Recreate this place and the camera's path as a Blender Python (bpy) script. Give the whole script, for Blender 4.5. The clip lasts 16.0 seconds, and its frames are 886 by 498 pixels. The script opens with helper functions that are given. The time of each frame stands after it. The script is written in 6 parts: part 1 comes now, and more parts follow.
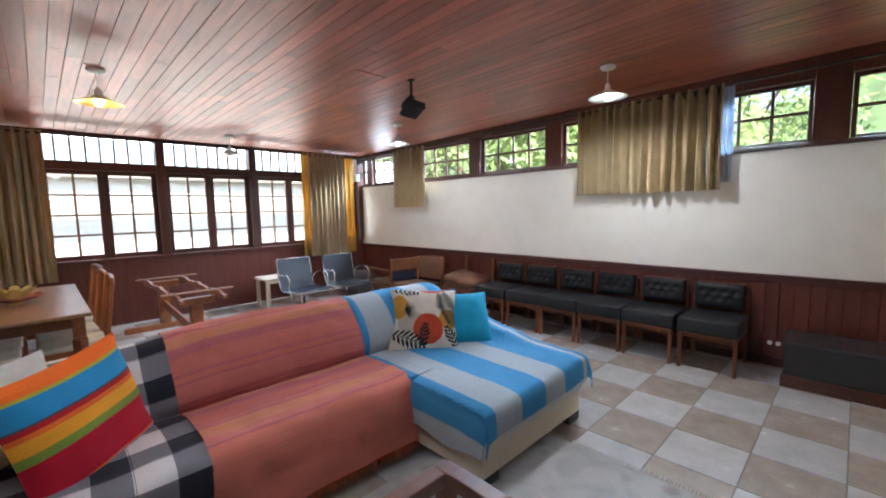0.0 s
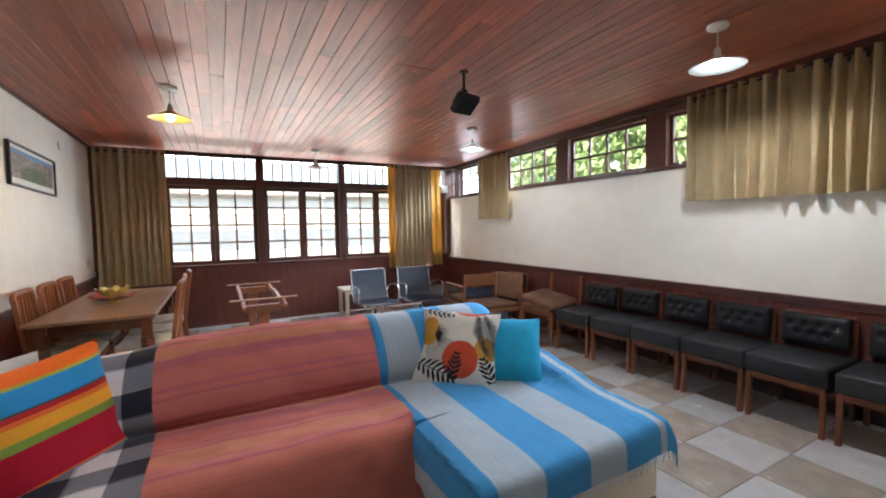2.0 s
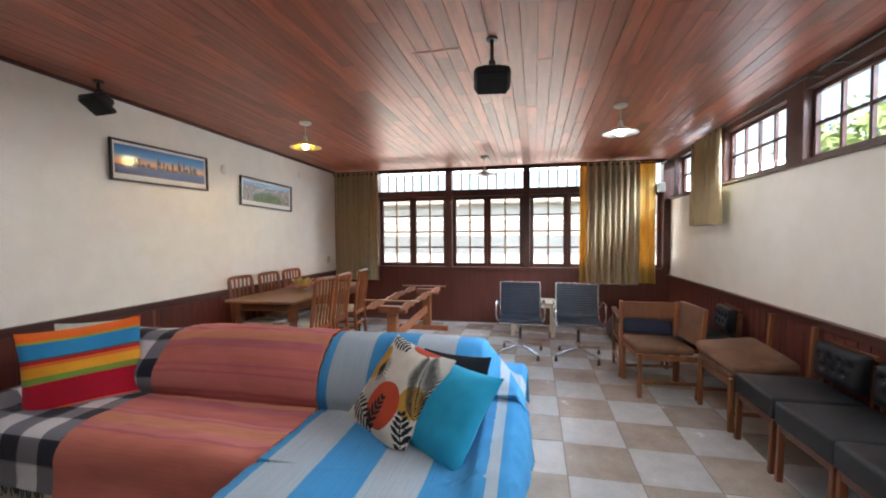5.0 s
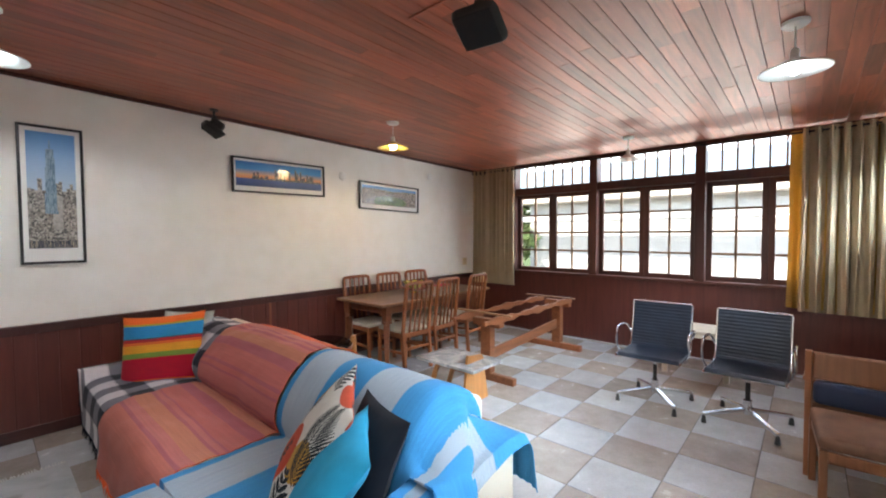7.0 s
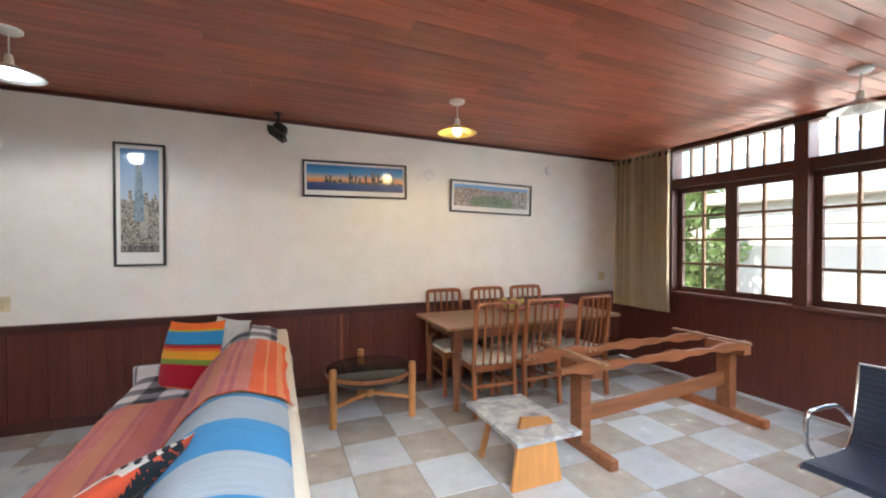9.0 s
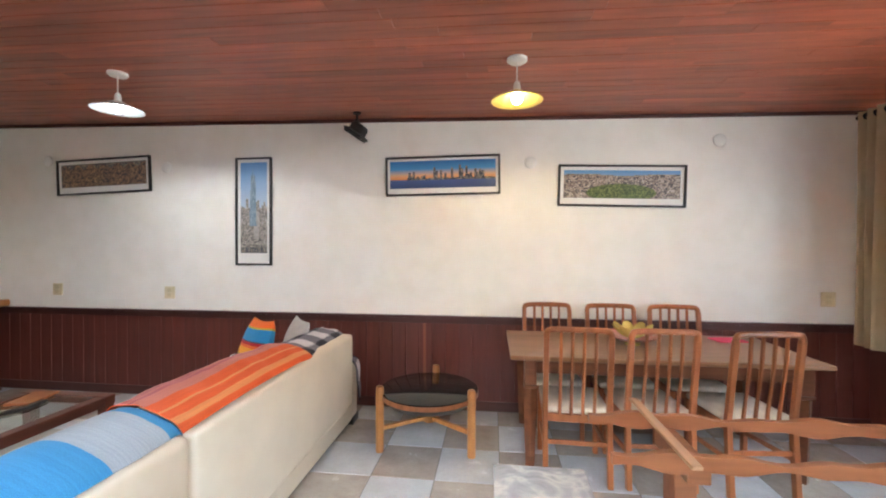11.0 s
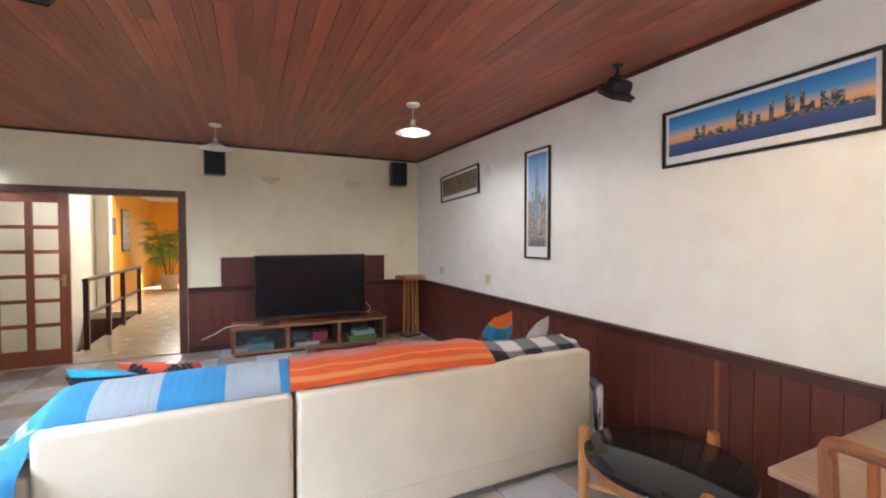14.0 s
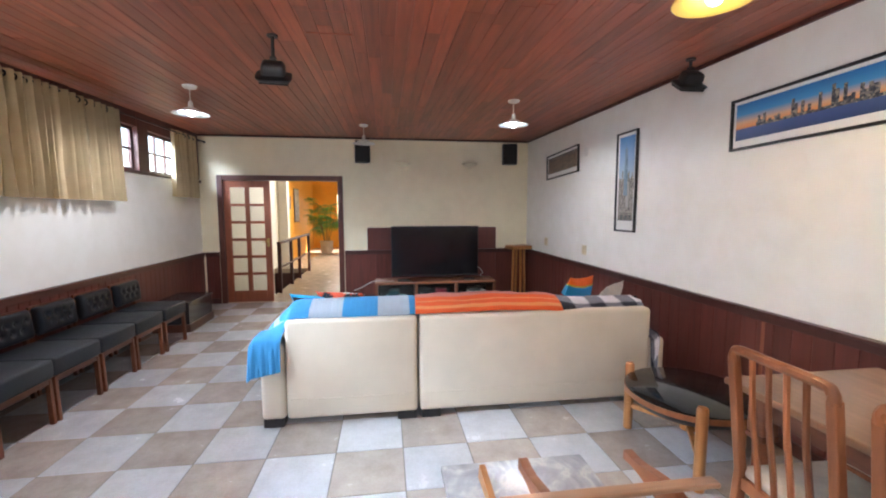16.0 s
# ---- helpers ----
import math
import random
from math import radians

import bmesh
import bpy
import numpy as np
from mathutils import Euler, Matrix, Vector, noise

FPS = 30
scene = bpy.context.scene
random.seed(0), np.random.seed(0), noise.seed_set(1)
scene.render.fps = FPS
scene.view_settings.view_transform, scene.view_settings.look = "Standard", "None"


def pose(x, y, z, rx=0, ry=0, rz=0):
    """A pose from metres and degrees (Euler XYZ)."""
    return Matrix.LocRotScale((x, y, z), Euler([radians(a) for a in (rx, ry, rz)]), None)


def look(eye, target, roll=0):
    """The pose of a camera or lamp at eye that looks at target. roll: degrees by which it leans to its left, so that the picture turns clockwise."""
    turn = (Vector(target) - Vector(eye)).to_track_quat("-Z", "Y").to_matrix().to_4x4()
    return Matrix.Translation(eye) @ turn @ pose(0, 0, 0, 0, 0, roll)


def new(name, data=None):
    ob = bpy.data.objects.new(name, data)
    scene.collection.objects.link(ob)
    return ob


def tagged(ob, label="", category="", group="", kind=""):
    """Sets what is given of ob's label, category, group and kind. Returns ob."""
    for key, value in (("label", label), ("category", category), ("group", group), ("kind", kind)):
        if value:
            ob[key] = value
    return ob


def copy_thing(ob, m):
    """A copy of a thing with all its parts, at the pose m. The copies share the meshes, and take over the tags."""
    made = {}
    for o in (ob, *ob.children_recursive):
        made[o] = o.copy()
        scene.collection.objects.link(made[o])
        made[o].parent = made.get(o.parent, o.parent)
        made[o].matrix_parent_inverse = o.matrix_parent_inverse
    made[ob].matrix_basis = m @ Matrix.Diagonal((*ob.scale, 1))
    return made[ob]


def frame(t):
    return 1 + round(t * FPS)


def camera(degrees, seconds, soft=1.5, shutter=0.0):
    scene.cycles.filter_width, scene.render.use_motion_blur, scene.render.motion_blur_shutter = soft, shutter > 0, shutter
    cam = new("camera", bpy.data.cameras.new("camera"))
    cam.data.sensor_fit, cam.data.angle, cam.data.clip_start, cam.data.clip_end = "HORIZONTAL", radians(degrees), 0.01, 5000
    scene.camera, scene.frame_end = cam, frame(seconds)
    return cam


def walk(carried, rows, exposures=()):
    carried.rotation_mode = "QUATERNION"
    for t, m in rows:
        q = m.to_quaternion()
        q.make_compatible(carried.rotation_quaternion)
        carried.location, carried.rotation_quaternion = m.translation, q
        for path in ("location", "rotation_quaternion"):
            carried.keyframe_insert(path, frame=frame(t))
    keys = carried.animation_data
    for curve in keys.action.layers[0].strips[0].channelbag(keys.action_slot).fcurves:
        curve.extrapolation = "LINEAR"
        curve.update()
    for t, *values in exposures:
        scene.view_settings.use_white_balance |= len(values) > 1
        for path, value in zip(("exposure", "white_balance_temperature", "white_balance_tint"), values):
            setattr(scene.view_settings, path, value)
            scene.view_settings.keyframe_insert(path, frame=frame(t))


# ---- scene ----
cam = camera(94.4, 16.0, soft=2.0)
PATH = [
    (0, (0.114, 0.103, 1.517), (-1.302, 1.502, 1.323), -1.2),
    (0.5, (0.155, 0.27, 1.472), (-1.338, 1.59, 1.297), -1.2),
    (1, (0.147, 0.427, 1.454), (-1.429, 1.649, 1.3), -1.2),
    (1.5, (0.075, 0.63, 1.457), (-1.589, 1.73, 1.327), -1.1),
    (2, (0.044, 0.852, 1.451), (-1.709, 1.808, 1.342), -1.0),
    (2.5, (0.069, 1.134, 1.431), (-1.773, 1.907, 1.342), -1.0),
    (3, (0.087, 1.459, 1.409), (-1.829, 2.027, 1.33), -0.9),
    (3.5, (0.075, 1.847, 1.425), (-1.893, 2.197, 1.353), -0.8),
    (4, (0.05, 2.219, 1.469), (-1.945, 2.329, 1.387), -0.8),
    (4.2, (0.014, 2.371, 1.46), (-1.985, 2.367, 1.384), -0.7),
    (6.3, (-0.867, 3.484, 1.485), (-2.568, 2.435, 1.41), -0.3),
    (6.5, (-0.996, 3.566, 1.481), (-2.641, 2.431, 1.407), -0.3),
    (7, (-1.312, 3.718, 1.514), (-2.805, 2.389, 1.443), -0.3),
    (7.5, (-1.692, 3.778, 1.492), (-3.015, 2.28, 1.436), -0.2),
    (8, (-2.064, 3.761, 1.506), (-3.2, 2.116, 1.454), -0.2),
    (8.5, (-2.394, 3.704, 1.508), (-3.341, 1.942, 1.476), -0.3),
    (8.7, (-2.535, 3.668, 1.49), (-3.408, 1.868, 1.462), -0.2),
    (10.8, (-3.882, 3.17, 1.491), (-3.762, 1.174, 1.481), 0.0),
    (11, (-3.98, 3.123, 1.497), (-3.742, 1.137, 1.482), 0.1),
    (11.5, (-4.194, 2.917, 1.48), (-3.611, 1.004, 1.459), 0.1),
    (12, (-4.366, 2.635, 1.483), (-3.432, 0.867, 1.459), -0.0),
    (12.5, (-4.502, 2.419, 1.488), (-3.235, 0.873, 1.459), -0.1),
    (13, (-4.595, 2.216, 1.492), (-3.072, 0.92, 1.452), -0.1),
    (13.5, (-4.649, 1.996, 1.507), (-2.954, 0.934, 1.464), -0.2),
    (14, (-4.841, 1.854, 1.496), (-3.03, 1.005, 1.447), -0.0),
    (14.5, (-5.035, 1.861, 1.51), (-3.146, 1.208, 1.431), 0.1),
    (15, (-5.271, 1.962, 1.494), (-3.338, 1.46, 1.381), 0.1),
    (15.5, (-5.516, 1.952, 1.523), (-3.557, 1.583, 1.366), -0.1),
    (16, (-5.744, 1.896, 1.53), (-3.772, 1.623, 1.345), -0.1),
]
walk(cam, [(t, look(eye, target, roll)) for t, eye, target, roll in PATH], [(0, 1.9, 6250, 10), (2, 1.85, 6450, 10), (4, 1.7, 6650, 10), (7, 1.76, 6550, 10), (8.5, 1.82, 6600, 10), (11, 2.26, 6500, 10), (13, 2.2, 6450, 11), (14.5, 2.16, 6300, 13), (16, 2.13, 6180, 14)])

# ---- world, sun, added lamps in place of daylight ----
world = bpy.data.worlds.new("sky")
scene.world = world
world.use_nodes = True
wn = world.node_tree
sky = wn.nodes.new("ShaderNodeTexSky")
sky.sky_type, sky.sun_disc = "NISHITA", False
sky.sun_elevation, sky.sun_rotation = radians(41), radians(124)
wn.links.new(sky.outputs[0], wn.nodes["Background"].inputs[0])
wn.nodes["Background"].inputs[1].default_value = 0.14
sun = new("sun", bpy.data.lights.new("sun", "SUN"))
sun.data.energy, sun.data.angle, sun.data.color = 5.0, radians(0.6), (1.0, 0.95, 0.86)
sun.matrix_world = look((6.2, -4.2, 6.6), (0, 0, 0))


def fill_lamp(name, m, w, h, power, colour=(0.93, 0.97, 1.0)):
    """An added area lamp standing in for sky light or its bounce."""
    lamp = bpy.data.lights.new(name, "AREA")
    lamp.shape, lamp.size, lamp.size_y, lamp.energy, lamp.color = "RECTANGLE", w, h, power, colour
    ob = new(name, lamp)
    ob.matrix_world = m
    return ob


# Unseen lamps outside, put there in place of terrace bounce and sky.
fill_lamp("terrace_bounce_fill", look((-10.8, 2.1, 0.12), (-6.2, 2.1, 2.9)), 7.0, 0.8, 120, (1.0, 0.94, 0.84))
fill_lamp("terrace_sky_fill", look((-8.6, 2.1, 3.75), (-4.2, 2.1, 0.7)), 6.0, 2.2, 110, (0.84, 0.92, 1.0))
fill_lamp("terrace_side_fill", look((-9.9, 6.9, 1.75), (-4.6, -0.4, 1.35)), 3.0, 2.2, 105, (0.78, 0.89, 1.0))
fill_lamp("garden_sky_fill", look((-3.6, 8.4, 4.65), (-3.6, 4.95, 2.3)), 7.8, 1.3, 1000, (0.70, 0.85, 1.0))
# Added lamp inside the hall, under its ceiling, to brighten it.
fill_lamp("hall_fill", look((7.6, 3.0, 2.6), (4.0, 3.4, 0.4)), 1.6, 1.2, 42, (1.0, 0.97, 0.9))

# ---- materials ----
MATS = {}


def material(name, build):
    if name not in MATS:
        m = bpy.data.materials.new(name)
        m.use_nodes = True
        build(m.node_tree, m.node_tree.nodes["Principled BSDF"])
        MATS[name] = m
    return MATS[name]


def node(nt, kind, **values):
    n = nt.nodes.new(kind)
    for k, v in values.items():
        n.inputs[k].default_value = v
    return n


def coords(nt, scale=(1, 1, 1), rot=(0, 0, 0), space="Object"):
    c = nt.nodes.new("ShaderNodeTexCoord")
    m = nt.nodes.new("ShaderNodeMapping")
    m.inputs["Scale"].default_value = scale
    m.inputs["Rotation"].default_value = rot
    nt.links.new(c.outputs[space], m.inputs[0])
    return m.outputs[0]


def ramp(nt, fac, stops, mode="LINEAR"):
    r = nt.nodes.new("ShaderNodeValToRGB")
    r.color_ramp.interpolation = mode
    e = r.color_ramp.elements
    while len(e) < len(stops):
        e.new(0.5)
    for el, (p, c) in zip(e, stops):
        el.position, el.color = p, (*c, 1)
    nt.links.new(fac, r.inputs[0])
    return r.outputs[0]


def mix(nt, fac, a, b, mode="MIX"):
    m = nt.nodes.new("ShaderNodeMix")
    m.data_type, m.blend_type = "RGBA", mode
    for sock, v in ((m.inputs[0], fac), (m.inputs[6], a), (m.inputs[7], b)):
        if hasattr(v, "links"):
            nt.links.new(v, sock)
        else:
            sock.default_value = v if isinstance(v, float) else (*v, 1)
    return m.outputs[2]


def bump(nt, p, height, strength=0.2, dist=0.005):
    b = node(nt, "ShaderNodeBump", Strength=strength, Distance=dist)
    nt.links.new(height, b.inputs["Height"])
    nt.links.new(b.outputs[0], p.inputs["Normal"])


def dim(c, k):
    return tuple(v * k for v in c)


def plain(name, colour, rough=0.5, metal=0.0, vary=0.12, scale=6.0, fine=120.0, relief=0.08, coat=0.0, space="Object"):
    """A surface of one colour with stains at a large scale and grain at a fine one."""
    def build(nt, p):
        v = coords(nt, space=space)
        big, small = node(nt, "ShaderNodeTexNoise", Scale=scale, Detail=4.0), node(nt, "ShaderNodeTexNoise", Scale=fine, Detail=2.0)
        for n in (big, small):
            nt.links.new(v, n.inputs["Vector"])
        c = ramp(nt, big.outputs[0], [(0.3, dim(colour, 1 - vary)), (0.7, dim(colour, 1 + vary))])
        nt.links.new(c, p.inputs["Base Color"])
        r = nt.nodes.new("ShaderNodeMapRange")
        r.inputs["To Min"].default_value, r.inputs["To Max"].default_value = max(0.02, rough - 0.08), min(1, rough + 0.08)
        nt.links.new(big.outputs[0], r.inputs[0])
        nt.links.new(r.outputs[0], p.inputs["Roughness"])
        p.inputs["Metallic"].default_value = metal
        p.inputs["Coat Weight"].default_value = coat
        if relief:
            bump(nt, p, small.outputs[0], relief, 0.004)
    return material(name, build)


def wood(name, colour, rough=0.35, along="x", vary=0.35, scale=1.0, island=False, coat=0.0, spec=0.5, spread=0.26):
    """Grain stretched along one axis, with a tint of its own for each piece."""
    def build(nt, p):
        k = {"x": (1.2, 14, 14), "y": (14, 1.2, 14), "z": (14, 14, 1.2)}[along]
        v = coords(nt, dim(k, scale))
        info = nt.nodes.new("ShaderNodeNewGeometry" if island else "ShaderNodeObjectInfo")
        rnd = info.outputs["Random Per Island" if island else "Random"]
        sh = nt.nodes.new("ShaderNodeVectorMath")
        sh.operation = "MULTIPLY_ADD"
        cx = nt.nodes.new("ShaderNodeCombineXYZ")
        for i in range(3):
            nt.links.new(rnd, cx.inputs[i])
        nt.links.new(cx.outputs[0], sh.inputs[0])
        sh.inputs[1].default_value = (37, 53, 71)
        nt.links.new(v, sh.inputs[2])
        n1, n2 = node(nt, "ShaderNodeTexNoise", Scale=1.6, Detail=6.0, Distortion=0.6), node(nt, "ShaderNodeTexNoise", Scale=9.0, Detail=3.0)
        for n in (n1, n2):
            nt.links.new(sh.outputs[0], n.inputs["Vector"])
        c = ramp(nt, n1.outputs[0], [(0.25, dim(colour, 1 - vary)), (0.5, colour), (0.8, dim(colour, 1 + vary))])
        tint = ramp(nt, rnd, [(0, (1 - spread,) * 3), (0.5, (1, 1, 1)), (1, (1 + spread, 1 + 0.75 * spread, 1 + 0.45 * spread))])
        c = mix(nt, 1.0, c, tint, "MULTIPLY")
        nt.links.new(c, p.inputs["Base Color"])
        p.inputs["Roughness"].default_value = rough
        p.inputs["Coat Weight"].default_value = coat
        p.inputs["Coat Roughness"].default_value = 0.4
        p.inputs["Specular IOR Level"].default_value = spec
        bump(nt, p, n2.outputs[0], 0.10, 0.003)
    return material(name, build)


def fabric(name, colour, stops=None, axis=0, scale=1.0, mode="CONSTANT", rough=0.9, weave=260.0, translucent=0.0, back=None):
    """Woven cloth; stops: stripes across the cloth's own u (0) or v (1), in shares of scale metres."""
    def build(nt, p):
        uv = nt.nodes.new("ShaderNodeTexCoord").outputs["UV"]
        sep = nt.nodes.new("ShaderNodeSeparateXYZ")
        nt.links.new(uv, sep.inputs[0])
        noise1 = node(nt, "ShaderNodeTexNoise", Scale=weave, Detail=2.0)
        nt.links.new(uv, noise1.inputs["Vector"])
        noise2 = node(nt, "ShaderNodeTexNoise", Scale=7.0, Detail=3.0)
        nt.links.new(uv, noise2.inputs["Vector"])
        if stops:
            d = nt.nodes.new("ShaderNodeMath")
            d.operation = "DIVIDE"
            nt.links.new(sep.outputs[axis], d.inputs[0])
            d.inputs[1].default_value = scale
            fr = nt.nodes.new("ShaderNodeMath")
            fr.operation = "FRACT"
            nt.links.new(d.outputs[0], fr.inputs[0])
            streak = node(nt, "ShaderNodeTexNoise", Scale=1.0, Detail=3.0)
            stretch = nt.nodes.new("ShaderNodeMapping")
            stretch.inputs["Scale"].default_value = (110, 3, 1) if axis == 0 else (3, 110, 1)
            nt.links.new(uv, stretch.inputs[0])
            nt.links.new(stretch.outputs[0], streak.inputs["Vector"])
            c = mix(nt, 1.0, ramp(nt, fr.outputs[0], stops, mode), ramp(nt, streak.outputs[0], [(0.3, (0.91, 0.91, 0.92)), (0.7, (1.06, 1.06, 1.05))]), "MULTIPLY")
        else:
            c = ramp(nt, noise2.outputs[0], [(0.3, dim(colour, 0.92)), (0.7, dim(colour, 1.06))])
        shade = ramp(nt, noise1.outputs[0], [(0.3, (0.82, 0.82, 0.82)), (0.7, (1.08, 1.08, 1.08))])
        c = mix(nt, 1.0, c, shade, "MULTIPLY")
        nt.links.new(c, p.inputs["Base Color"])
        p.inputs["Roughness"].default_value = rough
        p.inputs["Sheen Weight"].default_value = 0.05
        p.inputs["Specular IOR Level"].default_value = 0.2
        bump(nt, p, noise1.outputs[0], 0.25, 0.002)
        if translucent:
            tr = nt.nodes.new("ShaderNodeBsdfTranslucent")
            if back:
                tr.inputs[0].default_value = (*back, 1)
            else:
                nt.links.new(c, tr.inputs[0])
            ms = nt.nodes.new("ShaderNodeMixShader")
            ms.inputs[0].default_value = translucent
            nt.links.new(p.outputs[0], ms.inputs[1])
            nt.links.new(tr.outputs[0], ms.inputs[2])
            nt.links.new(ms.outputs[0], nt.nodes["Material Output"].inputs[0])
    return material(name, build)


def glow(name, colour, strength):
    def build(nt, p):
        p.inputs["Base Color"].default_value = (*colour, 1)
        p.inputs["Emission Color"].default_value = (*colour, 1)
        p.inputs["Emission Strength"].default_value = strength
    return material(name, build)


def glass(name, tint=(1, 1, 1), rough=0.0):
    def build(nt, p):
        p.inputs["Base Color"].default_value = (*tint, 1)
        p.inputs["Roughness"].default_value = rough
        p.inputs["IOR"].default_value = 1.45
        p.inputs["Transmission Weight"].default_value = 1.0
    return material(name, build)


def wall_paint(name, colour, relief=0.12):
    def build(nt, p):
        v = coords(nt)
        a, b, c3 = (node(nt, "ShaderNodeTexNoise", Scale=s, Detail=4.0) for s in (0.8, 5.0, 90.0))
        for n in (a, b, c3):
            nt.links.new(v, n.inputs["Vector"])
        c = ramp(nt, a.outputs[0], [(0.3, dim(colour, 0.96)), (0.7, dim(colour, 1.03))])
        c = mix(nt, 1.0, c, ramp(nt, b.outputs[0], [(0.35, (0.96, 0.955, 0.94)), (0.6, (1, 1, 1))]), "MULTIPLY")
        nt.links.new(c, p.inputs["Base Color"])
        p.inputs["Roughness"].default_value = 0.6
        bump(nt, p, c3.outputs[0], relief, 0.004)
    return material(name, build)


def tile_mat(name, colour, deep):
    """Glazed stone-look tile, clouded, a little different from tile to tile."""
    def build(nt, p):
        g = nt.nodes.new("ShaderNodeNewGeometry")
        n1, n2 = node(nt, "ShaderNodeTexNoise", Scale=5.5, Detail=6.0, Roughness=0.65), node(nt, "ShaderNodeTexNoise", Scale=60.0, Detail=3.0)
        for n in (n1, n2):
            nt.links.new(g.outputs["Position"], n.inputs["Vector"])
        c = ramp(nt, n1.outputs[0], [(0.3, deep), (0.62, colour)])
        info = nt.nodes.new("ShaderNodeObjectInfo")
        c = mix(nt, 1.0, c, ramp(nt, info.outputs["Random"], [(0, (0.9, 0.9, 0.9)), (1, (1.06, 1.05, 1.03))]), "MULTIPLY")
        c = mix(nt, 1.0, c, ramp(nt, n2.outputs[0], [(0.3, (0.94, 0.93, 0.92)), (0.6, (1, 1, 1))]), "MULTIPLY")
        nt.links.new(c, p.inputs["Base Color"])
        r = nt.nodes.new("ShaderNodeMapRange")
        r.inputs["To Min"].default_value, r.inputs["To Max"].default_value = 0.15, 0.34
        nt.links.new(n1.outputs[0], r.inputs[0])
        nt.links.new(r.outputs[0], p.inputs["Roughness"])
        bump(nt, p, n1.outputs[0], 0.12, 0.006)
    return material(name, build)


PAINT = wall_paint("cream_wall_paint", (0.85, 0.82, 0.755))
PAINT_WARM = wall_paint("warm_cream_wall_paint", (0.86, 0.77, 0.55))
ORANGE = wall_paint("orange_wall_paint", (0.85, 0.40, 0.04))
PANEL = wood("wainscot_wood", (0.12, 0.030, 0.022), 0.38, "z", 0.25, spread=0.10)
RAIL = wood("rail_wood", (0.07, 0.022, 0.018), 0.35, "x", 0.25)
FRAME = wood("window_frame_wood", (0.085, 0.026, 0.018), 0.4, "z", 0.3)
CEIL = wood("ceiling_board_wood", (0.345, 0.089, 0.044), 0.42, "x", 0.36, island=True, spec=0.5, spread=0.25, coat=0.2)
DOORWOOD = wood("door_wood", (0.27, 0.075, 0.035), 0.4, "z", 0.25)
TABLEWOOD = wood("table_wood", (0.16, 0.058, 0.027), 0.28, "x", 0.3)
CHAIRWOOD = wood("chair_wood", (0.30, 0.10, 0.034), 0.38, "z", 0.3)
PINE = wood("honey_pine", (0.47, 0.20, 0.06), 0.38, "z", 0.2)
DARKWOOD = wood("dark_red_wood", (0.11, 0.036, 0.022), 0.32, "y", 0.3)
BLACKLEATHER = plain("black_leatherette", (0.009, 0.0105, 0.014), 0.38, 0, 0.25, 9, 160, 0.25)
BLACKLEATHER.node_tree.nodes["Principled BSDF"].inputs["Specular IOR Level"].default_value = 0.3
OFFICE_BLACK = plain("black_mesh_upholstery", (0.014, 0.021, 0.036), 0.4, 0, 0.2, 9, 260, 0.3)
BLACKPLASTIC = plain("black_plastic", (0.014, 0.014, 0.015), 0.42, 0, 0.2, 12, 200, 0.1)
CHROME = plain("polished_aluminium", (0.72, 0.73, 0.75), 0.22, 1.0, 0.05, 8, 60, 0.02)
BRASSY = plain("aged_brass", (0.5, 0.36, 0.14), 0.35, 1.0, 0.15, 20, 90, 0.05)
SOFA = plain("cream_upholstery", (0.66, 0.58, 0.46), 0.75, 0, 0.06, 3, 300, 0.15)
WHITE_PL = plain("white_enamel", (0.80, 0.79, 0.74), 0.35, 0, 0.05, 10, 100, 0.03)
SEATCLOTH = plain("cream_seat_cloth", (0.62, 0.57, 0.48), 0.85, 0, 0.15, 9, 260, 0.2)
GROUT = plain("tile_grout", (0.20, 0.18, 0.16), 0.9, 0, 0.2, 5, 120, 0.2)
TILE_W = tile_mat("pale_tile", (0.56, 0.575, 0.60), (0.47, 0.48, 0.50))
TILE_B = tile_mat("beige_tile", (0.45, 0.40, 0.35), (0.345, 0.30, 0.26))
GLASS = glass("clear_glass")
# Lighter tan than the frame: window glare on the bars put into colour.
BARWOOD = wood("glare_toned_bar_wood", (0.24, 0.13, 0.065), 0.45, "z", 0.3)


# ---- building helpers ----
def thing(name, label="", category="", group="", at=None, kind=""):
    ob = new(name)
    ob.empty_display_size = 0.1
    if at is not None:
        ob.matrix_world = at
    return tagged(ob, label, category, group, kind)


def part(name, bm, mat, parent=None, label="", smooth=False, mats=()):
    me = bpy.data.meshes.new(name)
    bmesh.ops.recalc_face_normals(bm, faces=bm.faces)
    if smooth:
        for f in bm.faces:
            f.smooth = True
    bm.to_mesh(me)
    bm.free()
    for m in (mat, *mats):
        me.materials.append(m)
    if smooth:
        me.set_sharp_from_angle(angle=radians(40))
    ob = new(name, me)
    if parent:
        ob.parent = parent
    return tagged(ob, label)


def structure(name, bm, mat, label, category="", smooth=False, mats=()):
    return tagged(part(name, bm, mat, None, label, smooth, mats), category=category or name.split("_")[0], kind="structure")


